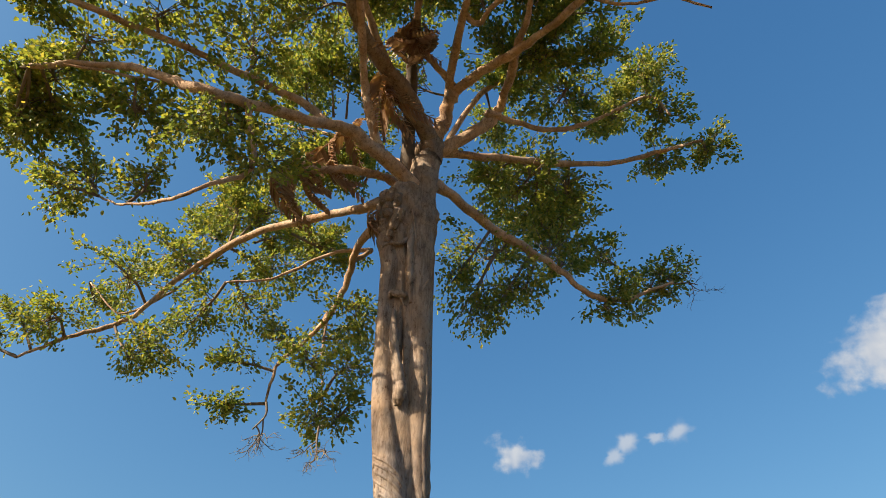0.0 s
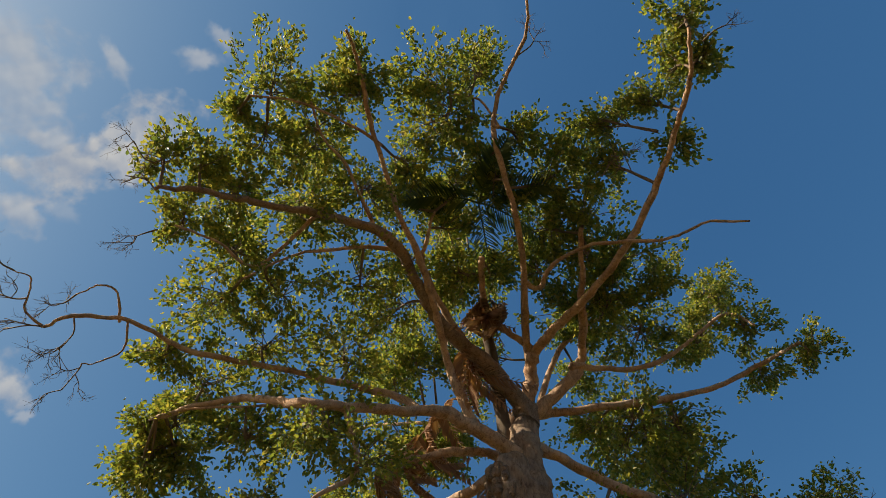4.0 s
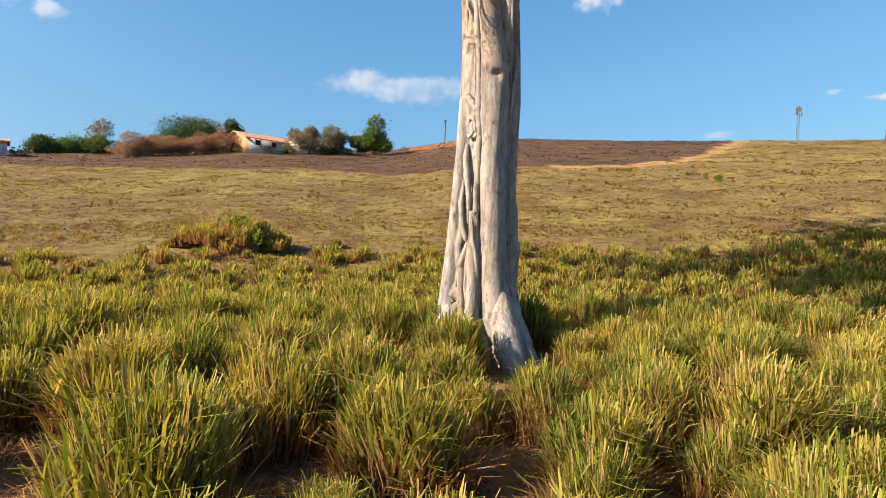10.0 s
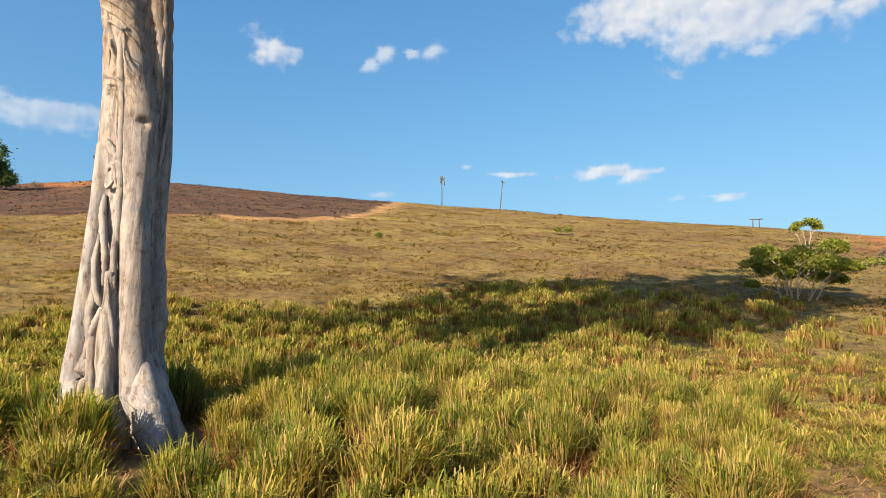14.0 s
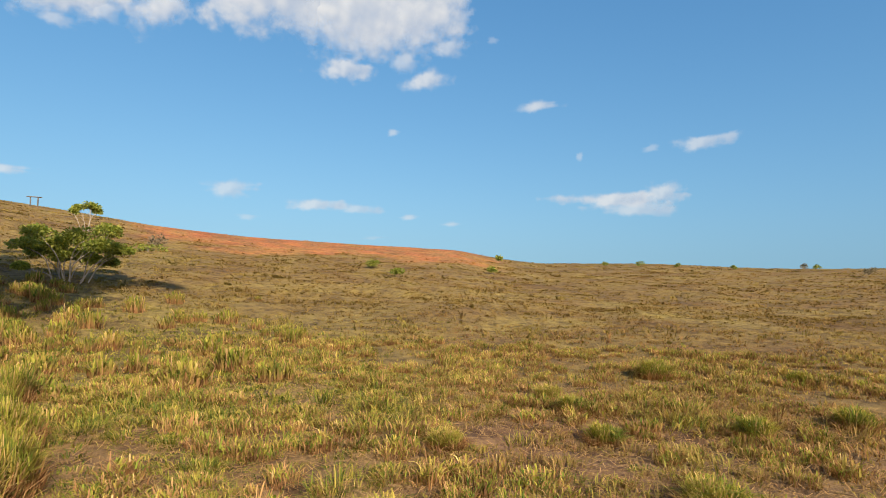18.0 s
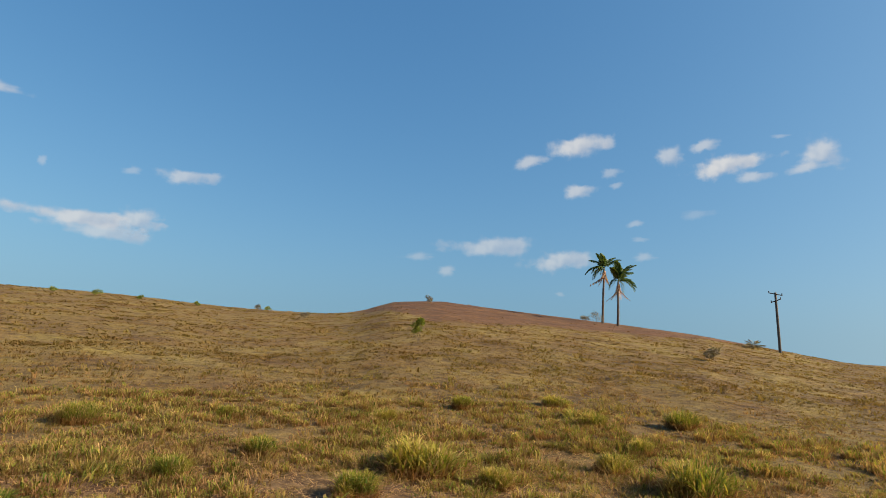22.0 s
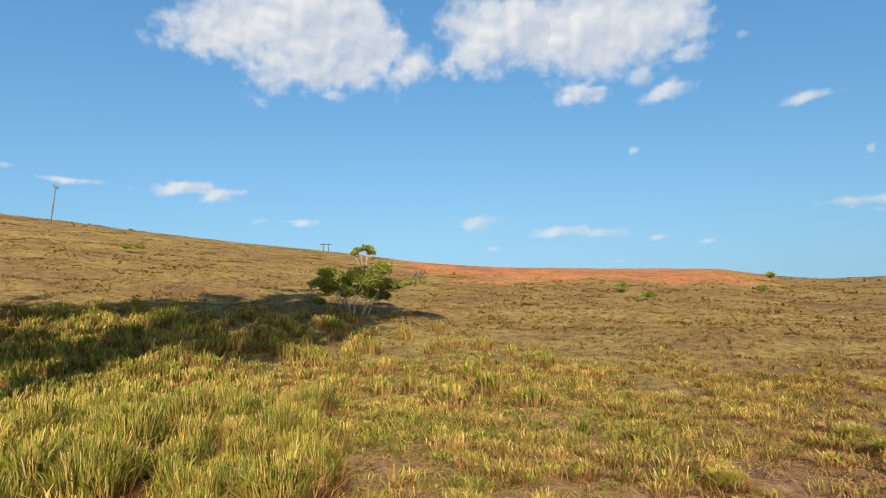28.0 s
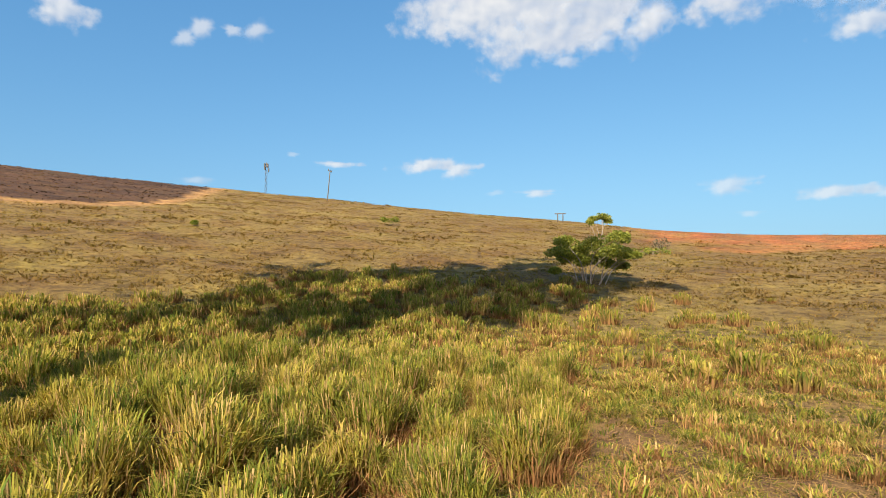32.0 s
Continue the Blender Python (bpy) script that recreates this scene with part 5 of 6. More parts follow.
def farmhouse(az, el, width, depth, wall_h, pitch, wall_mat, label, windows, turn=0.0, end_mat=None):
    house = tagged(new("farmhouse"), label, "house")
    house.location = on_slope(az, el)
    house.rotation_euler = (0, 0, radians(-az + turn))
    w, d = width / 2, depth
    part("wall", mesh_np("wall", *box(-w, w, 0, d, -0.5, wall_h), wall_mat), house)
    gv = np.array([(-w, 0, wall_h), (-w, d, wall_h), (-w, d / 2, wall_h + pitch), (-w + 0.2, 0, wall_h), (-w + 0.2, d, wall_h), (-w + 0.2, d / 2, wall_h + pitch)])
    part("gable", mesh_of("gable", gv, [(0, 2, 1), (3, 4, 5), (0, 3, 5, 2), (1, 2, 5, 4)], end_mat or wall_mat), house)
    if end_mat:
        part("end_wall", mesh_np("end_wall", *box(-w - 0.06, -w - 0.004, -0.02, d + 0.02, -0.5, wall_h), end_mat), house, "ochre-washed gable end")
    o = 0.35
    for s in (0, 1):
        y0, y1 = (-o, d / 2) if s == 0 else (d + o, d / 2)
        v = np.array([(-w - o, y0, wall_h - 0.1), (w + o, y0, wall_h - 0.1), (w + o, y1, wall_h + pitch + 0.1), (-w - o, y1, wall_h + pitch + 0.1)])
        v = np.vstack([v, v - np.array([0, 0, 0.14])])
        part("roof", mesh_of("roof", v, [(0, 1, 2, 3), (7, 6, 5, 4), (0, 4, 5, 1), (1, 5, 6, 2), (2, 6, 7, 3), (3, 7, 4, 0)], ROOF), house)
    for x, ww, z0, z1 in windows:
        pane = part("window" if z0 > 0.3 else "door", mesh_np("window", *box(x - ww / 2, x + ww / 2, -0.03, 0.05, z0, z1), GLASS), house)
        for b in (box(x - ww / 2 - 0.1, x - ww / 2, -0.06, 0.04, z0 - 0.1, z1 + 0.1), box(x + ww / 2, x + ww / 2 + 0.1, -0.06, 0.04, z0 - 0.1, z1 + 0.1)):
            part("window_frame", mesh_np("window_frame", *b, PLASTER), pane)
    return house


farmhouse(-19.6, 7.72, 10.5, 6, 1.8, 0.95, PLASTER, "long low white farmhouse with a pinkish clay roof",
          ((-3.6, 0.8, 0.8, 1.5), (-1.0, 0.7, 0.8, 1.5), (1.2, 0.7, 0.0, 1.7), (3.6, 0.8, 0.8, 1.5)), 34, OCHRE)
farmhouse(-16.6, 7.62, 5.0, 4, 1.3, 0.6, PLASTER, "low white annex with a pinkish clay roof", ((-1.2, 0.7, 0.5, 1.1), (1.0, 0.7, 0.5, 1.1)), 34)
farmhouse(-23.9, 7.55, 3.4, 4, 1.6, 0.5, OCHRE, "small ochre outbuilding beside the farmhouse", ((0.4, 0.6, 0.7, 1.3),), 10)
farmhouse(-41.5, 5.5, 2.6, 4, 2.0, 0.3, PLASTER, "white shed far off on the skyline", ((0.2, 0.5, 0.8, 1.4),))


def far_tree(az, el, wide, high, mat, label, seed, masses=9, count=1500, trunk=0.1, flat=0.8, leaf=0.26):
    return bush("tree", label, "tree", place(az, 104.0) if az < -22 else on_slope(az, el), wide, high, mat, leaf, masses, int(count * 4), seed, trunk * 0.6, TWIG, flat, "trees round the farm", 1.25)


far_tree(-27.4, 7.0, 8.6, 6.6, DARK_LEAF, "broad dark green mango tree behind the thicket", 51, 18, 4600)
far_tree(-23.8, 7.3, 4.0, 5.0, DARK_LEAF, "round dark green tree beside the outbuilding", 52, 9, 2200)
far_tree(-38.3, 5.7, 4.6, 2.9, DARK_LEAF, "dark green tree on the skyline", 53)
far_tree(-36.1, 5.8, 5.6, 2.8, GREEN_LEAF, "low olive tree on the skyline", 54)
far_tree(-33.9, 6.0, 5.0, 3.0, GREEN_LEAF, "low olive tree on the skyline", 55)
far_tree(-34.3, 6.0, 4.0, 5.4, GREY_LEAF, "nearly bare grey tree on the skyline", 56, 8, 350, 0.35)
far_tree(-29.8, 7.0, 4.0, 3.6, GREY_LEAF, "sparse grey-green tree behind the thicket", 57, 8, 500)
far_tree(-17.4, 7.5, 4.6, 4.6, GREY_LEAF, "grey half-bare tree beside the farmhouse", 58, 12, 2000, 0.1)
far_tree(-14.9, 7.6, 4.4, 4.4, GREY_LEAF, "grey half-bare tree beside the farmhouse", 59, 12, 1600, 0.1)
far_tree(-13.6, 7.6, 2.6, 3.6, GREY_LEAF, "thin bare shrub beside the farmhouse", 60, 6, 260, 0.2)
far_tree(-10.6, 7.55, 4.6, 5.8, GREEN_LEAF, "bright green tree standing alone on the ridge", 61, 14, 4000, 0.04)
far_tree(-12.3, 7.55, 2.4, 3.6, GREEN_LEAF, "slim green tree on the ridge", 62, 5, 700, 0.2)
for k in range(15):
    bush("thicket_shrub", "russet dry shrub of the hillside thicket", "shrub", on_slope(-32.6 + 0.8 * k, 6.25 + 0.082 * k), 4.0, (3.4 if k < 12 else 1.7) + 0.5 * math.sin(k * 2.1), DRY_LEAF, 0.11, 14, 6500, 70 + k, 0.05, group="russet thicket")
for k, (az, el) in enumerate(((-40.2, 5.3), (-31.5, 6.6), (-21.3, 7.3), (-18.2, 7.5), (-13.2, 7.65))):
    bush("shrub", "low dusty shrub by the farm", "shrub", on_slope(az, el), 2.2, 1.1, GREY_LEAF, 0.35, 4, 220, 90 + k, 0.1, group="shrubs by the farm")


# ---- clouds ----
def mat_cloud():
    m = bpy.data.materials.new("cloud_vapour")
    m.use_nodes = True
    nodes, links = m.node_tree.nodes, m.node_tree.links
    nodes.remove(nodes["Principled BSDF"])
    body = nodes.new("ShaderNodeAttribute")
    body.attribute_name = "body"
    coords = nodes.new("ShaderNodeTexCoord").outputs["Object"]
    puffs = noise_tex(nodes, links, 0.010, 5, 0.5, coords)
    soft = noise_tex(nodes, links, 0.03, 5, 0.6, coords)
    edge = nodes.new("ShaderNodeMath")
    edge.operation = "MULTIPLY_ADD"
    links.new(puffs, edge.inputs[0])
    edge.inputs[1].default_value = 3.0
    links.new(body.outputs["Fac"], edge.inputs[2])
    edge2 = nodes.new("ShaderNodeMath")
    edge2.operation = "MULTIPLY_ADD"
    links.new(soft, edge2.inputs[0])
    edge2.inputs[1].default_value = 0.12
    links.new(edge.outputs[0], edge2.inputs[2])
    cut = nodes.new("ShaderNodeMapRange")
    cut.interpolation_type = "SMOOTHSTEP"
    cut.inputs["From Min"].default_value, cut.inputs["From Max"].default_value = 1.65, 2.8
    links.new(edge2.outputs[0], cut.inputs["Value"])
    thick = nodes.new("ShaderNodeAttribute")
    thick.attribute_name = "thick"
    alpha = nodes.new("ShaderNodeMath")
    alpha.operation = "MULTIPLY"
    links.new(cut.outputs[0], alpha.inputs[0])
    links.new(thick.outputs["Fac"], alpha.inputs[1])
    # sun and shade of the billows are put into the glow colour, up-left brighter
    glow = nodes.new("ShaderNodeEmission")
    shift = nodes.new("ShaderNodeMapping")
    shift.inputs["Location"].default_value = (-22, 0, 30)
    links.new(coords, shift.inputs[0])
    lit = None
    for scale, gain in ((0.0040, 1.9), (0.012, 0.3)):
        here, there = noise_tex(nodes, links, scale, 3, 0.5, coords), noise_tex(nodes, links, scale, 3, 0.5, shift.outputs[0])
        slope, tally = nodes.new("ShaderNodeMath"), nodes.new("ShaderNodeMath")
        slope.operation, tally.operation = "SUBTRACT", "MULTIPLY_ADD"
        links.new(here, slope.inputs[0])
        links.new(there, slope.inputs[1])
        links.new(slope.outputs[0], tally.inputs[0])
        tally.inputs[1].default_value = gain
        if lit is None:
            tally.inputs[2].default_value = 0.5
        else:
            links.new(lit, tally.inputs[2])
        lit = tally.outputs[0]
    links.new(ramp(nodes, links, lit, (0.30, (0.185, 0.215, 0.265)), (0.52, (0.245, 0.26, 0.285)), (0.75, (0.315, 0.315, 0.315))), glow.inputs[0])
    clear = nodes.new("ShaderNodeBsdfTransparent")
    both = nodes.new("ShaderNodeMixShader")
    links.new(alpha.outputs[0], both.inputs[0])
    links.new(clear.outputs[0], both.inputs[1])
    links.new(glow.outputs[0], both.inputs[2])
    links.new(both.outputs[0], nodes["Material Output"].inputs[0])
    return m


CLOUD = mat_cloud()
cloud_rng = np.random.RandomState(77)


def cloud(az, el, wide, high, thick):
    """A far puffy cloud: a domed, lumpy sheet whose rim thins out."""
    dist = 2600 + 1100 * cloud_rng.uniform()
    n, m = 56, 9
    th, u = np.meshgrid(np.linspace(0, 2 * np.pi, n, endpoint=False), np.linspace(0, 1, m), indexing="ij")
    lump = 1.12
    for k in (2, 3, 5, 8, 13):
        lump = lump + 0.4 / k * np.sin(k * th + cloud_rng.uniform(0, 6.28))
    a, b = dist * math.tan(radians(wide / 2)) * 1.25, dist * math.tan(radians(high / 2)) * 1.3
    x, z = a * u * lump * np.cos(th), b * u * lump * np.sin(th)
    y = -0.5 * min(a, b) * (1 - u ** 2)
    me = mesh_np("cloud", np.stack([x, y, z], -1).reshape(-1, 3), [(i * m + j, i * m + j + 1, ((i + 1) % n) * m + j + 1, ((i + 1) % n) * m + j) for i in range(n) for j in range(m - 1)], CLOUD, smooth=True)
    for name, value in (("body", (1.1 + min(0.9, 0.06 * max(0.0, wide - 4)) - (1.5 + min(0.9, 0.06 * max(0.0, wide - 4))) * u ** 1.4).ravel()), ("thick", np.full(n * m, 0.92 * thick * min(1.0, 0.5 + 0.08 * wide)))):
        me.attributes.new(name, "FLOAT", "POINT").data.foreach_set("value", value.astype(np.float32))
    ob = tagged(new("cloud", me), "white puffy fair-weather cloud in blue sky" if thick > 0.6 else "thin pale wisp of cloud", "cloud", "fair-weather clouds")
    ra, re = radians(az), radians(el)
    eye = Vector((0, 0, 1.7))
    ob.matrix_basis = Matrix.Translation(eye + dist * Vector((math.sin(ra) * math.cos(re), math.cos(ra) * math.cos(re), math.sin(re)))) @ pose(0, 0, 0, 0, 0, -az) @ pose(0, 0, 0, el)


cloud(-42.0, 17.9, 4.6, 1.9, 0.80)
cloud(-38.2, 17.1, 2.7, 1.8, 0.95)
cloud(10.3, 21.8, 5.0, 3.2, 0.95)
cloud(20.0, 21.5, 2.2, 1.4, 0.85)
cloud(21.4, 22.6, 2.7, 1.7, 0.90)
cloud(24.1, 22.7, 2.0, 1.1, 0.85)
cloud(26.4, 23.0, 2.1, 1.4, 0.70)
cloud(-8.4, 13.8, 11.1, 3.3, 0.55)
cloud(-11.9, 14.5, 4.1, 3.0, 0.60)
cloud(21.2, 9.3, 3.0, 0.9, 0.50)
cloud(29.8, 12.2, 1.2, 0.6, 0.60)
cloud(33.4, 11.5, 2.6, 0.6, 0.70)
cloud(48.4, 25.4, 12.8, 5.4, 1.00)
cloud(56.2, 25.2, 15.3, 7.6, 1.00)
cloud(52.9, 27.6, 16.0, 5.9, 1.00)
cloud(64.8, 23.4, 3.6, 4.2, 0.90)
cloud(60.1, 22.2, 3.1, 1.8, 0.80)
cloud(72.9, 25.6, 11.1, 5.5, 1.00)
cloud(81.1, 25.5, 13.5, 5.8, 1.00)
cloud(86.7, 24.6, 10.2, 5.6, 0.95)
cloud(81.1, 20.2, 6.0, 2.6, 0.85)
cloud(89.3, 19.5, 4.4, 2.2, 0.95)
cloud(87.2, 21.2, 3.5, 1.9, 0.70)
cloud(91.5, 22.4, 3.1, 2.2, 0.80)
cloud(56.6, 20.8, 3.2, 1.2, 0.70)
cloud(100.2, 17.0, 3.9, 1.1, 0.55)
cloud(34.0, 11.4, 4.3, 0.7, 0.85)
cloud(42.6, 11.5, 5.6, 1.7, 0.90)
cloud(45.9, 11.1, 4.7, 1.4, 0.90)
cloud(53.7, 8.7, 4.3, 0.8, 0.80)
cloud(70.7, 8.6, 5.5, 1.5, 0.60)
cloud(78.5, 7.4, 5.9, 1.4, 0.70)
cloud(82.6, 7.1, 5.7, 1.0, 0.50)
cloud(87.9, 6.4, 2.1, 0.6, 0.60)
cloud(92.1, 5.7, 2.0, 0.5, 0.40)
cloud(26.1, 22.9, 2.6, 1.8, 0.35)
cloud(86.2, 14.6, 1.1, 0.7, 0.50)
cloud(49.8, 8.8, 2.2, 0.6, 0.40)
cloud(74.9, 26.7, 11.5, 7.2, 1.00)
cloud(85.4, 27.1, 13.2, 8.6, 1.00)
cloud(90.1, 26.2, 8.8, 5.7, 1.00)
cloud(82.2, 24.3, 7.7, 4.6, 0.90)
cloud(57.2, 22.6, 7.1, 4.4, 0.90)
cloud(64.1, 23.1, 4.4, 4.4, 0.90)
cloud(60.2, 24.7, 7.0, 2.9, 0.80)
cloud(100.7, 17.1, 3.9, 1.0, 0.65)
cloud(115.4, 12.8, 5.1, 1.6, 0.70)
cloud(111.3, 12.6, 1.7, 0.8, 0.50)
cloud(104.7, 12.2, 0.9, 0.8, 0.60)
cloud(107.5, 8.0, 9.2, 1.6, 0.85)
cloud(112.0, 8.4, 5.3, 1.9, 0.75)
cloud(109.6, 7.1, 8.6, 1.4, 0.60)
cloud(86.3, 14.6, 1.1, 0.9, 0.50)
cloud(72.5, 6.0, 2.1, 0.7, 0.50)
cloud(88.1, 6.4, 1.7, 0.6, 0.40)
cloud(92.2, 5.8, 1.8, 0.6, 0.40)
cloud(96.2, 23.1, 1.3, 0.7, 0.40)
cloud(84.5, 4.3, 2.7, 0.4, 0.30)
cloud(153.1, 18.8, 5.8, 2.4, 0.95)
cloud(148.7, 17.4, 3.6, 1.4, 0.85)
cloud(153.4, 14.6, 3.1, 1.7, 0.95)
cloud(156.6, 16.3, 1.8, 1.2, 0.60)
cloud(157.2, 15.1, 1.4, 0.7, 0.60)
cloud(161.9, 17.7, 3.1, 1.8, 0.85)
cloud(165.0, 18.4, 2.6, 1.3, 0.90)
cloud(166.5, 16.5, 6.6, 2.0, 1.00)
cloud(168.9, 15.4, 3.2, 1.2, 0.80)
cloud(174.1, 16.9, 4.0, 2.5, 0.90)
cloud(173.0, 15.8, 3.0, 1.0, 0.80)
cloud(171.2, 18.6, 1.8, 0.4, 0.50)
cloud(145.0, 8.9, 8.3, 2.2, 0.60)
cloud(151.9, 7.8, 6.7, 2.3, 0.65)
cloud(140.9, 6.4, 2.5, 1.0, 0.60)
cloud(138.0, 7.6, 3.9, 0.8, 0.40)
cloud(159.0, 11.5, 1.6, 0.8, 0.60)
cloud(159.4, 10.0, 1.8, 0.6, 0.40)
cloud(159.8, 8.4, 2.6, 0.8, 0.50)
cloud(164.3, 12.3, 4.1, 0.8, 0.25)
cloud(152.1, 4.6, 1.1, 0.5, 0.40)
cloud(-95.0, 53.0, 9.8, 12.3, 0.6)
cloud(-81.3, 57.5, 6.5, 14.0, 1.2)
cloud(-95.2, 61.2, 4.0, 2.0, 0.70)
cloud(-64.1, 40.7, 5.4, 4.3, 1.00)
cloud(-60.2, 40.4, 1.4, 1.4, 0.90)
cloud(-79.2, 49.9, 3.8, 4.2, 0.9)
cloud(-85.6, 54.6, 3.2, 4.6, 0.9)
cloud(-93.3, 67.7, 2.6, 4.0, 0.9)
cloud(-97.3, 70.0, 2.9, 2.1, 0.70)
cloud(-82.6, 47.8, 2.5, 4.6, 0.40)
cloud(-76.7, 52.5, 2.7, 2.3, 0.40)
cloud(-98.9, 54.2, 6.5, 6.5, 0.30)


# ---- grass ----
GREENS = np.array([(0.095, 0.14, 0.025), (0.19, 0.22, 0.033), (0.295, 0.275, 0.046), (0.40, 0.315, 0.075), (0.49, 0.365, 0.155)])
DRIES = np.array([(0.23, 0.17, 0.045), (0.30, 0.20, 0.07), (0.35, 0.215, 0.095), (0.27, 0.15, 0.075), (0.18, 0.095, 0.05)])
SHEATH = np.array([0.31, 0.165, 0.085])


def blades(base, heading, height, lean, width, colour, foot, blunt=0.0, turn=0.3):
    """Bent blades, four triangles each, as vertices, faces and colours; blunt: how wide the cropped tip is; turn: colour change at the bend."""
    n = len(base)
    d = np.c_[np.cos(heading), np.sin(heading), np.zeros(n)]
    s = np.c_[-np.sin(heading), np.cos(heading), np.zeros(n)] * (width / 2)[:, None]
    up = np.array([0, 0, 1.0])
    mid = base + d * (height * lean * 0.35)[:, None] + up * (height * 0.55)[:, None]
    tip = base + d * (height * lean)[:, None] + up * (height * (1 - 0.3 * np.minimum(lean, 1.6)))[:, None]
    k = np.arange(n)[:, None]
    mid_c = colour * (1 - turn) + foot * turn
    if not np.any(blunt):
        v = np.stack([base - s, base + s, mid + s, mid - s, tip], 1).reshape(-1, 3)
        f = np.vstack([k * 5 + [0, 1, 2], k * 5 + [0, 2, 3], k * 5 + [3, 2, 4]])
        c = np.stack([foot, foot, mid_c, mid_c, colour * 1.08], 1).reshape(-1, 3)
    else:
        e = s * np.reshape(blunt, (-1, 1))
        v = np.stack([base - s, base + s, mid + s, mid - s, tip + e, tip - e], 1).reshape(-1, 3)
        f = np.vstack([k * 6 + [0, 1, 2], k * 6 + [0, 2, 3], k * 6 + [3, 2, 4], k * 6 + [3, 4, 5]])
        c = np.stack([foot, foot, mid_c, mid_c, colour * 1.08, colour * 1.08], 1).reshape(-1, 3)
    return v, f, np.clip(c, 0, 0.8)


def pick(palette, at):
    at = np.clip(at, 0, len(palette) - 1.01)
    lo = at.astype(int)
    return palette[lo] * (1 - at + lo)[:, None] + palette[lo + 1] * (at - lo)[:, None]


def tuft_parts(seed, spread, tall, n, green, widen=1.0, dry=0.0):
    """A bushy grass clump: stiff cropped culms, brown below and green above, side leaves, and dead straw round the foot."""
    rng = np.random.RandomState(seed)
    shoots = rng.uniform(-1, 1, (14, 2)) * 0.6
    which = rng.randint(0, 14, n)
    q = shoots[which] + rng.normal(0, 0.17, (n, 2))
    rad = np.hypot(q[:, 0], q[:, 1])
    a = np.arctan2(q[:, 1], q[:, 0])
    base = np.c_[q * spread * 0.62, np.full(n, -0.03)]
    heading = a + rng.normal(0, 1.1, n)
    shoot_h = rng.uniform(0.72, 1.08, 14)[which]
    h = tall * shoot_h * rng.uniform(0.6, 1.05, n) * (1 - 0.25 * np.minimum(rad, 1.2) ** 2)
    lean = np.abs(rng.normal(0.04, 0.13, n)) + 0.26 * np.minimum(rad, 1.2) * rng.uniform(0.3, 1.1, n)
    hue = rng.normal(1.55 if green else 2.3, 0.75, 14)[which] + rng.normal(0, 0.45, n)
    c = pick(GREENS, hue) * rng.uniform(0.6, 1.15, (n, 1))
    straw = rng.uniform(0, 1, n) < 0.19
    c[straw] = np.array([0.44, 0.30, 0.14]) * rng.uniform(0.7, 1.2, (straw.sum(), 1))
    withered = rng.uniform(0, 1, n) < dry
    c[withered] = pick(DRIES, rng.uniform(0, 3.9, withered.sum()))
    lean = lean + dry * rng.uniform(0, 0.9, n)
    foot = SHEATH * rng.uniform(0.45, 1.15, (n, 1))
    pieces = [blades(base, heading, h, lean, widen * rng.uniform(0.007, 0.016, n), c, foot, rng.uniform(0.15, 0.8, n), 0.52)]
    # side leaves from the upper culms
    k = rng.randint(0, n, int(n * 0.5))
    m = len(k)
    u = rng.uniform(0.35, 0.85, m)
    way = np.c_[np.cos(heading[k]), np.sin(heading[k]), np.zeros(m)]
    at = base[k] + way * (h[k] * lean[k] * u * 0.6)[:, None] + np.c_[np.zeros((m, 2)), h[k] * u * 0.93]
    c2 = pick(GREENS, hue[k] + rng.normal(0, 0.4, m)) * rng.uniform(0.75, 1.15, (m, 1))
    pieces.append(blades(at, rng.uniform(0, 6.28, m), tall * rng.uniform(0.16, 0.4, m), rng.uniform(0.2, 1.3, m), widen * rng.uniform(0.008, 0.018, m), c2, c2 * 0.9, rng.uniform(0.05, 0.5, m), 0.2))
    # dead leaves hanging round the foot
    m = int(n * 0.45)
    a = rng.uniform(0, 6.28, m)
    r = spread * rng.uniform(0.3, 0.72, m)
    c3 = pick(np.array([(0.16, 0.075, 0.035), (0.33, 0.17, 0.075), (0.44, 0.27, 0.125)]), rng.uniform(0, 2, m))
    pieces.append(blades(np.c_[r * np.cos(a), r * np.sin(a), rng.uniform(-0.02, 0.06, m)], a + rng.normal(0, 1.0, m), tall * rng.uniform(0.15, 0.5, m), rng.uniform(0.1, 0.95, m), widen * rng.uniform(0.007, 0.013, m), c3, c3 * 0.75, rng.uniform(0.1, 0.7, m), 0.4))
    return pieces


def pile(pieces):
    vs, fs, cs, count = [], [], [], 0
    for v, f, col in pieces:
        vs.append(v)
        fs.append(f + count)
        cs.append(col)
        count += len(v)
    return np.vstack(vs), np.vstack(fs), np.vstack(cs)


def tuft_meshes(*spec):
    """The three kinds of growth in a clump, each a mesh to be shared by many clumps."""
    return [mesh_np(name, v, f, BLADES, col) for name, (v, f, col) in zip(("growth", "side_growth", "dry_skirt"), tuft_parts(*spec))]


hump()
TUFTS = [tuft_meshes(100 + k, 0.47 + 0.016 * k, 0.70 + 0.04 * (k % 5), 1300, k % 3 != 2, 1.15) for k in range(10)]
tuft_rng = np.random.RandomState(8)
spots = []


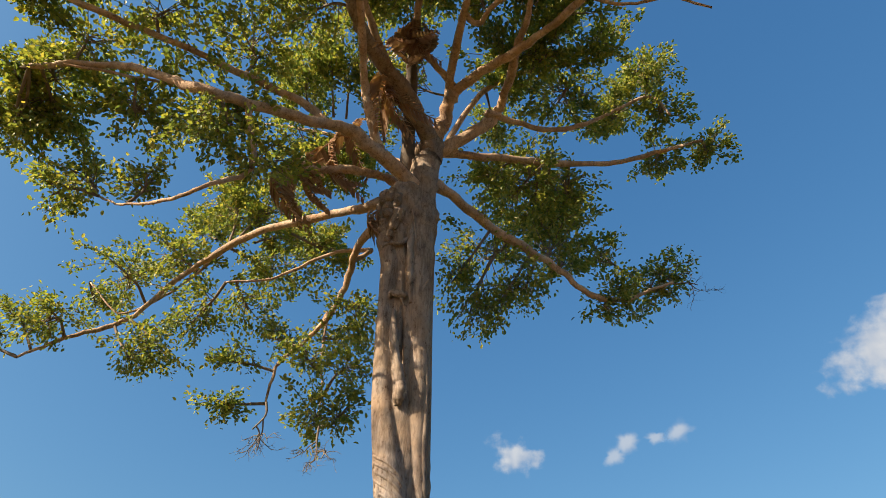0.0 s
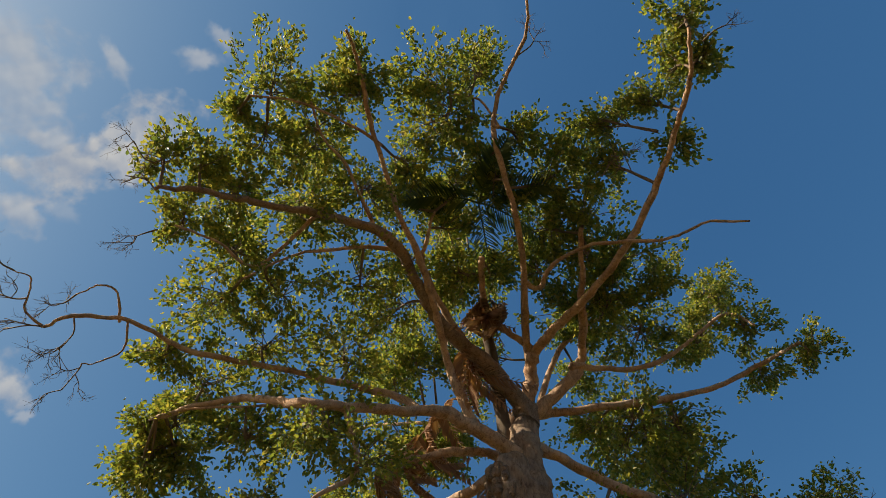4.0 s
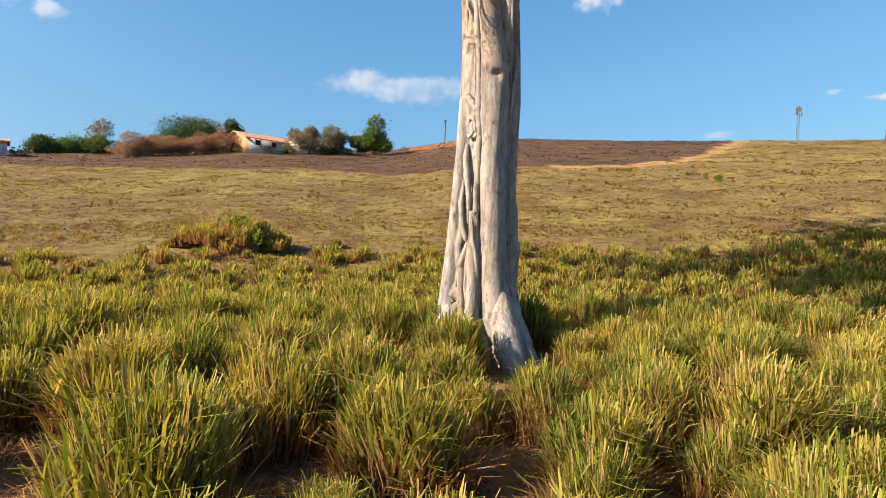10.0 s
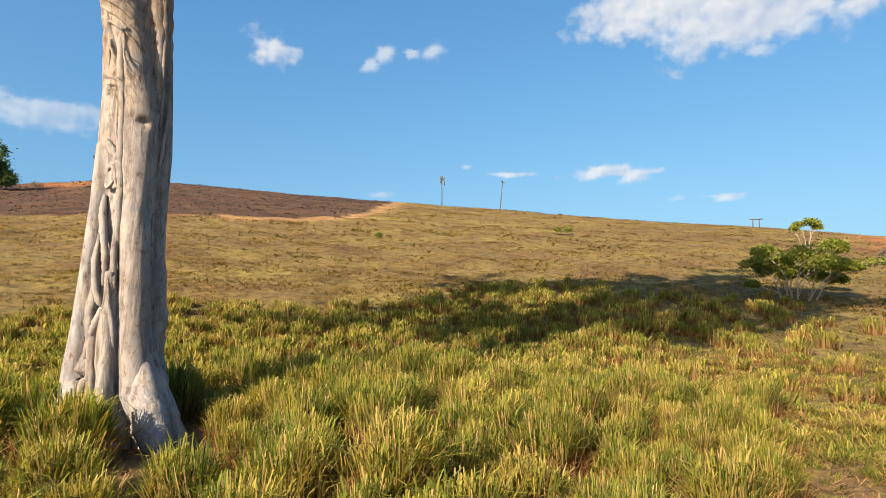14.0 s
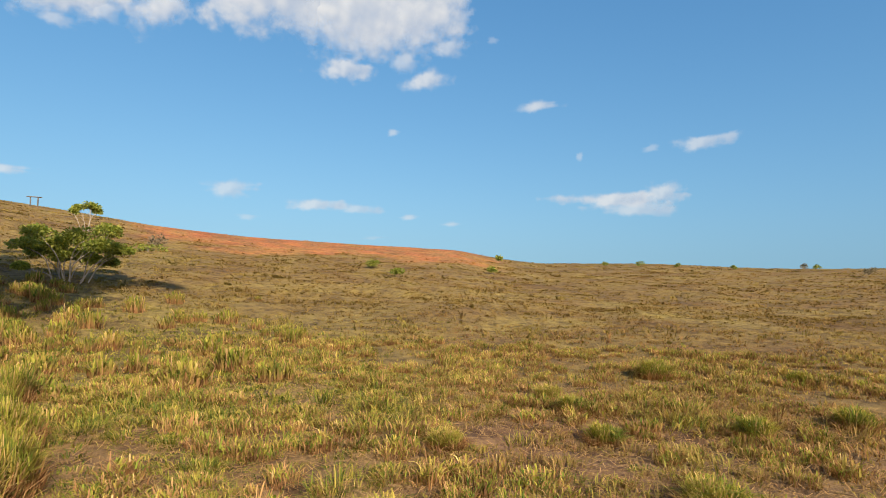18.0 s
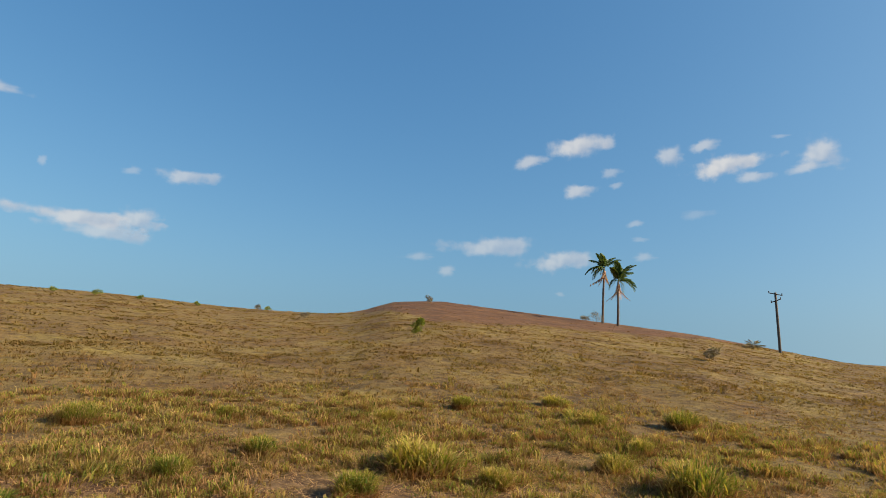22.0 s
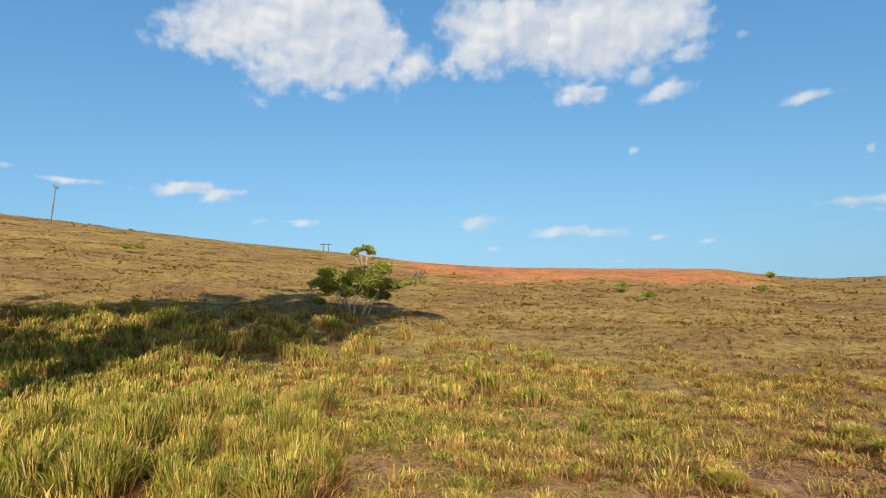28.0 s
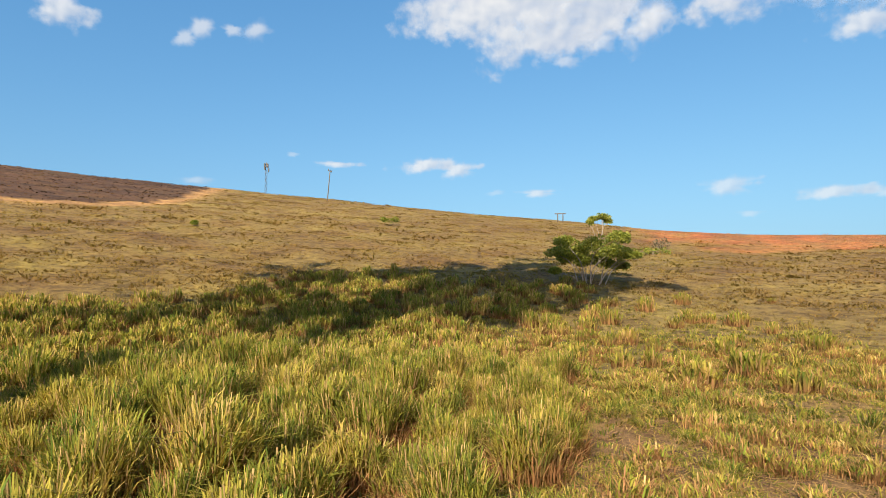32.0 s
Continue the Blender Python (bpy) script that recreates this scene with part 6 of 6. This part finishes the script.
def tuft_at(x, y, size, label="clump of stiff yellow-green pasture grass", low=1.0):
    if any((x - p) ** 2 + (y - q) ** 2 < ((0.34 if math.hypot(x, y) < 6.0 else 0.30) * (size + s)) ** 2 for p, q, s in spots) or math.hypot(x - TX, y - TY) < 0.85 or (-0.2 < x < 1.05 and 4.9 < y < 8.0):
        return
    spots.append((x, y, size))
    ob = tagged(new("grass_tuft"), label, "grass", "clumps of tall grass")
    for me, note in zip(TUFTS[tuft_rng.randint(len(TUFTS))], ("", "", "brown dry sheaths hanging round the foot")):
        tagged(part(me.name.split(".")[0], me, ob, note), note, kind="stuff")
    ob.matrix_basis = pose(x, y, float(ground_z(x, y)) - 0.01, 0, 0, tuft_rng.uniform(0, 360)) @ Matrix.Diagonal((size, size, size * low * tuft_rng.uniform(0.85, 1.1), 1))


tall_label = "tall clump of stiff green grass with brown dry sheaths"
for az, r, size in ((-28, 2.6, 0.85), (-5, 2.75, 0.7), (8.5, 2.75, 0.8), (26, 2.85, 0.85), (47, 3.0, 0.85), (-30, 3.5, 1.0), (-21.3, 3.55, 1.15), (-7.9, 3.95, 1.1), (-1.2, 3.7, 0.9), (-32, 5.4, 1.3), (9.5, 4.0, 0.95), (9, 3.4, 0.7), (16.1, 4.1, 0.95), (15.6, 3.3, 0.6), (22.5, 4.9, 1.1), (25, 3.65, 0.8), (30, 4.3, 0.85), (-14.9, 3.15, 0.5), (-4, 3.05, 0.65),
                    (35, 4.1, 0.95), (36, 5.0, 0.85), (41.6, 4.5, 0.7), (45, 3.9, 0.7), (11, 5.0, 0.85), (24.2, 5.9, 0.9), (29, 5.3, 0.8), (37.7, 6.0, 0.85), (-12, 4.9, 1.0), (-38.7, 6.8, 1.1), (-19.5, 6.6, 1.0), (-12.3, 6.4, 0.9), (-36, 4.0, 1.0), (-20, 4.7, 1.0),
                    (21.5, 6.6, 0.95), (33.2, 6.6, 0.9), (40.5, 7.3, 0.9), (14, 6.0, 1.0), (-4, 5.8, 0.9), (3, 3.35, 0.6), (20, 4.2, 0.7), (-15, 4.1, 0.8), (-27, 4.3, 0.9), (29, 3.5, 0.7), (40, 3.7, 0.7), (45, 5.4, 0.7), (50, 6.6, 0.7)):
    tuft_at(r * math.sin(radians(az)), r * math.cos(radians(az)), size, tall_label)
for _ in range(5000):
    if len(spots) > 270:
        break
    az, r = tuft_rng.uniform(-60, 56), math.sqrt(tuft_rng.uniform(4.8 ** 2, 10.4 ** 2))
    x, y = r * math.sin(radians(az)), r * math.cos(radians(az))
    lush = float(cover(np.array([x]), np.array([y]))[0][0])
    right = step(np.array(az), 22, 52)
    if tuft_rng.uniform() < lush * (1 - 0.75 * float(right)) and not (right > 0.6 and r < 4.5):
        tuft_at(x, y, tuft_rng.uniform(0.75, 1.25) * (1 - 0.3 * float(right)) * np.interp(r, [3, 13], [1.0, 0.9]), tall_label)
for az, r, size in ((141.5, 7.9, 1.10), (133.4, 5.2, 0.70), (160.6, 10.4, 0.5), (152.8, 15.4, 0.80), (165.5, 7.9, 0.80), (135.5, 6.6, 0.55), (148.1, 7.4, 0.50), (156.0, 12.8, 0.60), (126.3, 8.5, 0.50), (119.1, 7.4, 0.50), (106.7, 6.7, 0.50), (163.7, 13.9, 0.70), (144.0, 14.1, 0.60), (111.2, 11.3, 0.60), (136.7, 12.1, 0.60), (122.6, 11.7, 0.50), (101.6, 8.8, 0.50), (158.4, 8.8, 0.55), (151.7, 6.1, 0.50), (140.7, 5.2, 0.60), (116.1, 5.0, 0.50),
                    (86, 4.0, 0.5), (78, 3.6, 0.5), (92, 6.0, 0.45), (104, 8.0, 0.45), (172, 4.6, 0.7), (168, 6.0, 0.8)):
    tuft_at(r * math.sin(radians(az)), r * math.cos(radians(az)), 1.25 * size, "low clump of yellow-green grass in the dry turf", 0.55)


def far_tufts():
    """The same clumps further off, too many to count."""
    rng = np.random.RandomState(29)
    kinds = [pile(tuft_parts(200 + k, 0.46, 0.58, 80, k % 3 != 2, 2.5)) for k in range(8)]
    vs, fs, cs, count, got = [], [], [], 0, 0
    for _ in range(9000):
        az, r = rng.uniform(-64, 78), math.sqrt(rng.uniform(9.3 ** 2, 24 ** 2))
        x, y = r * math.sin(radians(az)), r * math.cos(radians(az))
        lush = float(cover(np.array([x]), np.array([y]))[0][0])
        if rng.uniform() > 0.9 * lush * (1 - 0.85 * float(step(np.array(az), 34, 60))):
            continue
        v, f, c = kinds[rng.randint(len(kinds))]
        turn, size = rng.uniform(0, 6.28), rng.uniform(0.55, 1.1)
        w = np.c_[v[:, 0] * math.cos(turn) - v[:, 1] * math.sin(turn), v[:, 0] * math.sin(turn) + v[:, 1] * math.cos(turn), v[:, 2] * rng.uniform(0.7, 1.0)] * size
        vs.append(w + np.array([x, y, float(ground_z(x, y))]))
        fs.append(f + count)
        cs.append(c * rng.uniform(0.85, 1.1))
        count += len(v)
        got += 1
        if got > 1500:
            break
    return tagged(new("tall_grass", mesh_np("tall_grass", np.vstack(vs), np.vstack(fs), BLADES, np.clip(np.vstack(cs), 0, 0.8))), "green clumps of tall grass in the damp hollow", "grass", kind="stuff")


far_tufts()


def dry_tussocks():
    """Low half-dead tussocks of the grazed slope, too many to count."""
    rng = np.random.RandomState(37)
    kinds = [pile(tuft_parts(400 + k, rng.uniform(0.28, 0.42), rng.uniform(0.17, 0.28), 105, k % 2 == 0, 0.95, (0.3, 0.55, 0.8, 0.45)[k % 4])) for k in range(12)]
    vs, fs, cs, count = [], [], [], 0
    for _ in range(2500):
        az, r = rng.uniform(42, 190), math.sqrt(rng.uniform(1.8 ** 2, 15.0 ** 2))
        x, y = r * math.sin(radians(az)), r * math.cos(radians(az))
        if float(wave(np.array([x]), np.array([y]), 2.6, 31)[0]) + rng.normal(0, 0.5) < -0.3 or (r < 9 and rng.uniform() < 0.3):
            continue
        v, f, c = kinds[rng.randint(len(kinds))]
        turn, size = rng.uniform(0, 6.28), rng.uniform(0.45, 1.15)
        w = np.c_[v[:, 0] * math.cos(turn) - v[:, 1] * math.sin(turn), v[:, 0] * math.sin(turn) + v[:, 1] * math.cos(turn), v[:, 2] * rng.uniform(0.7, 1.1)] * size
        vs.append(w + np.array([x, y, float(ground_z(x, y))]))
        fs.append(f + count)
        cs.append(c * rng.uniform(0.75, 1.2) * (1.15 - 0.2 * float(step(np.array(az), 85, 125))))
        count += len(v)
    return tagged(new("dry_tussocks", mesh_np("dry_tussocks", np.vstack(vs), np.vstack(fs), BLADES, np.clip(np.vstack(cs), 0, 0.8))), "low half-dead grass tussocks on red soil", "grass", kind="stuff")


dry_tussocks()


def meadow(name, label, lo, hi, clumps, sprigs, per, tall, seed, widen, span=(-68, 188)):
    """Low turf in uneven tussocks, as one sheet of blades, thicker near the path."""
    rng = np.random.RandomState(seed)
    rc = np.exp(rng.uniform(math.log(lo), math.log(hi), clumps))
    ac = np.radians(rng.uniform(*span, clumps))
    count = clumps * sprigs
    k = np.repeat(np.arange(clumps), sprigs)
    spread = (rng.uniform(0.5, 1.5, clumps) * (0.085 + 0.011 * rc) * (1 + 0.5 * (rc > 8)))[k]
    ox, oy = rng.normal(0, 1, count), rng.normal(0, 1, count)
    hump = np.exp(-0.35 * (ox * ox + oy * oy))
    x, y = (rc * np.sin(ac))[k] + ox * spread, (rc * np.cos(ac))[k] + oy * spread
    r = np.hypot(x, y)
    grow = np.exp(rng.normal(-0.1, 0.45, clumps))[k]
    hue = rng.normal(0, 0.42, clumps)[k]
    lush, burnt, rim, red, mound = cover(x, y)
    patch = wave(x, y, 2.6, 31) + 0.6 * wave(x, y, 0.9, 32)
    tufty = lush * (1 - step(r, 9.5, 13)) * (1 - step(bearing(x, y), 25, 48))
    chance = rng.uniform(0, 1, count)
    keep = (chance > 0.92 * burnt) & (chance > 0.95 * red + 0.93 * mound + 0.95 * rim) & (chance > 0.95 * tufty)
    keep &= (patch + rng.normal(0, 0.3, count) > -0.85 - 0.6 * lush) & (np.hypot(x - TX, y - TY) > 0.6) & ~((np.abs(x - 0.058 * y) < 0.36) & (y > 4.6) & (y < 8.2))
    out, reach = np.arctan2(oy, ox), np.hypot(ox, oy)
    x, y, lush, patch, r, hump, grow, hue, tufty, out, reach = (v[keep] for v in (x, y, lush, patch, r, hump, grow, hue, tufty, out, reach))
    n = len(x)
    size = tall * (1 - 0.4 * step(r, 14, 24)) * (0.3 + 0.85 * hump) * grow * np.clip(0.9 + 0.25 * patch, 0.4, 1.5) * (1 + 1.0 * lush * (1 - 0.9 * step(bearing(x, y), 22, 48))) * (1 - 0.5 * tufty)
    k = np.repeat(np.arange(n), per)
    m = len(k)
    a = rng.uniform(0, 6.28, m)
    off = np.abs(rng.normal(0, 0.03, m)) * (1 + r[k] * widen * 60)
    bx, by = x[k] + off * np.cos(a), y[k] + off * np.sin(a)
    base = np.c_[bx, by, ground_z(bx, by) - 0.015]
    moist = (0.45 + 0.25 * step(bearing(x, y), 36, 50) * (1 - step(bearing(x, y), 80, 100))) * (1 - step(r, 9, 22)) * (1 - 0.75 * step(bearing(x, y), 78, 115))
    dry = np.clip(1 - moist[k] - 1.35 * lush[k] - 0.15 * patch[k] + hue[k] + rng.normal(0, 0.14, m), 0, 1)
    gi, di = rng.randint(0, 4, m), rng.randint(0, 5, m)
    pale = step(bearing(x, y), 28, 55)[k] * (1 - step(bearing(x, y), 95, 125))[k]
    gi = np.where(rng.uniform(0, 1, m) < 0.2 * pale, np.minimum(gi + 1, 4), gi)
    tone = np.clip(0.45 * wave(x, y, 5, 34) + 0.3 * patch, -1, 1)[k]
    g = GREENS[gi] * (1 - dry)[:, None] + DRIES[di] * dry[:, None]
    g = g * (1 + 0.16 * tone)[:, None] + np.c_[-0.03 * tone, 0.012 * tone, 0 * tone] * dry[:, None]
    g = np.clip(g * rng.uniform(0.75, 1.15, (m, 1)) * (1 - 0.05 * pale)[:, None], 0.01, 0.75)
    far = step(r, 13, 24)[k][:, None]
    g = g * (1 - 0.8 * far) + 0.8 * far * np.array([1.0, 1.0, 0.85]) * cover_colour(bx, by) * rng.uniform(0.8, 1.2, (m, 1))
    v, f, c = blades(base, out[k] + rng.normal(0, 0.8, m), size[k] * rng.uniform(0.55, 1.1, m), np.clip(0.55 + 0.4 * reach[k] + rng.normal(0.1, 0.35, m), 0.05, 2.0), np.maximum(0.006, r[k] * widen) * rng.uniform(0.7, 1.3, m), g, g * 0.85 + SHEATH * 0.12)
    return tagged(new(name, mesh_np(name, v, f, BLADES, c)), label, "grass", kind="stuff")


meadow("short_grass", "short patchy pasture grass, yellow-green and straw", 1.5, 9.5, 3600, 18, 6, 0.11, 41, 0.0014)
meadow("meadow_grass", "clumpy green and straw-coloured pasture grass", 7.5, 26.0, 9500, 9, 6, 0.115, 42, 0.0011)
meadow("hillside_grass", "dry brown tussocky grass on the hillside", 22.0, 95.0, 13000, 8, 4, 0.155, 43, 0.0018)


meadow("back_pasture_grass", "short patchy grass behind the path", 1.5, 45.0, 1400, 12, 5, 0.15, 44, 0.0020, (184, 296))


def litter():
    """Loose straw lying on the bare soil."""
    rng = np.random.RandomState(55)
    n = 46000
    r, az = np.sqrt(rng.uniform(1.5 ** 2, 10 ** 2, n)), np.radians(rng.uniform(-65, 185, n))
    x, y = r * np.sin(az), r * np.cos(az)
    a, ln, w = rng.uniform(0, 6.28, n), rng.uniform(0.07, 0.24, n), rng.uniform(0.004, 0.008, n)
    c = np.c_[x, y, ground_z(x, y) + rng.uniform(0.008, 0.04, n)]
    d = np.c_[np.cos(a), np.sin(a), rng.normal(0, 0.12, n)] * ln[:, None] / 2
    s = np.c_[-np.sin(a), np.cos(a), 0 * a] * w[:, None] / 2
    v = np.stack([c - d - s, c - d + s, c + d + s, c + d - s], 1).reshape(-1, 3)
    tone = np.array([0.42, 0.27, 0.13]) * rng.uniform(0.55, 1.2, (n, 1))
    f = np.arange(n)[:, None] * 4 + np.array([0, 1, 2, 3])
    tagged(new("straw_litter", mesh_np("straw_litter", v, f, BLADES, np.repeat(tone, 4, 0))), "loose dry straw scattered on the soil", "straw", kind="stuff")


litter()


def stubble():
    """Charred stalks left on the burnt slope."""
    rng = np.random.RandomState(66)
    n = 26000
    r, az = rng.uniform(45, 108, n), np.radians(rng.uniform(-60, 22.5, n))
    x, y = r * np.sin(az), r * np.cos(az)
    lump = wave(x, y, 2.5, 71) + rng.normal(0, 0.5, n)
    keep = (cover(x, y)[1] > 0.5) & (lump > -0.3)
    x, y, r, lump = x[keep], y[keep], r[keep], lump[keep]
    n = len(x)
    tone = np.where(rng.uniform(0, 1, (n, 1)) < 0.6, np.array([[0.035, 0.022, 0.016]]), np.array([[0.15, 0.085, 0.05]])) * rng.uniform(0.7, 1.3, (n, 1))
    v, f, c = blades(np.c_[x, y, ground_z(x, y) - 0.02], rng.uniform(0, 6.28, n), 0.05 + 0.06 * np.clip(lump, 0, 2) * rng.uniform(0.4, 1.4, n), np.abs(rng.normal(0.7, 0.4, n)), r * 0.0024, tone, tone * 0.8)
    tagged(new("burnt_stubble", mesh_np("burnt_stubble", v, f, BLADES, c)), "charred dark stubble on the burnt hillside", "grass", kind="stuff")


stubble()
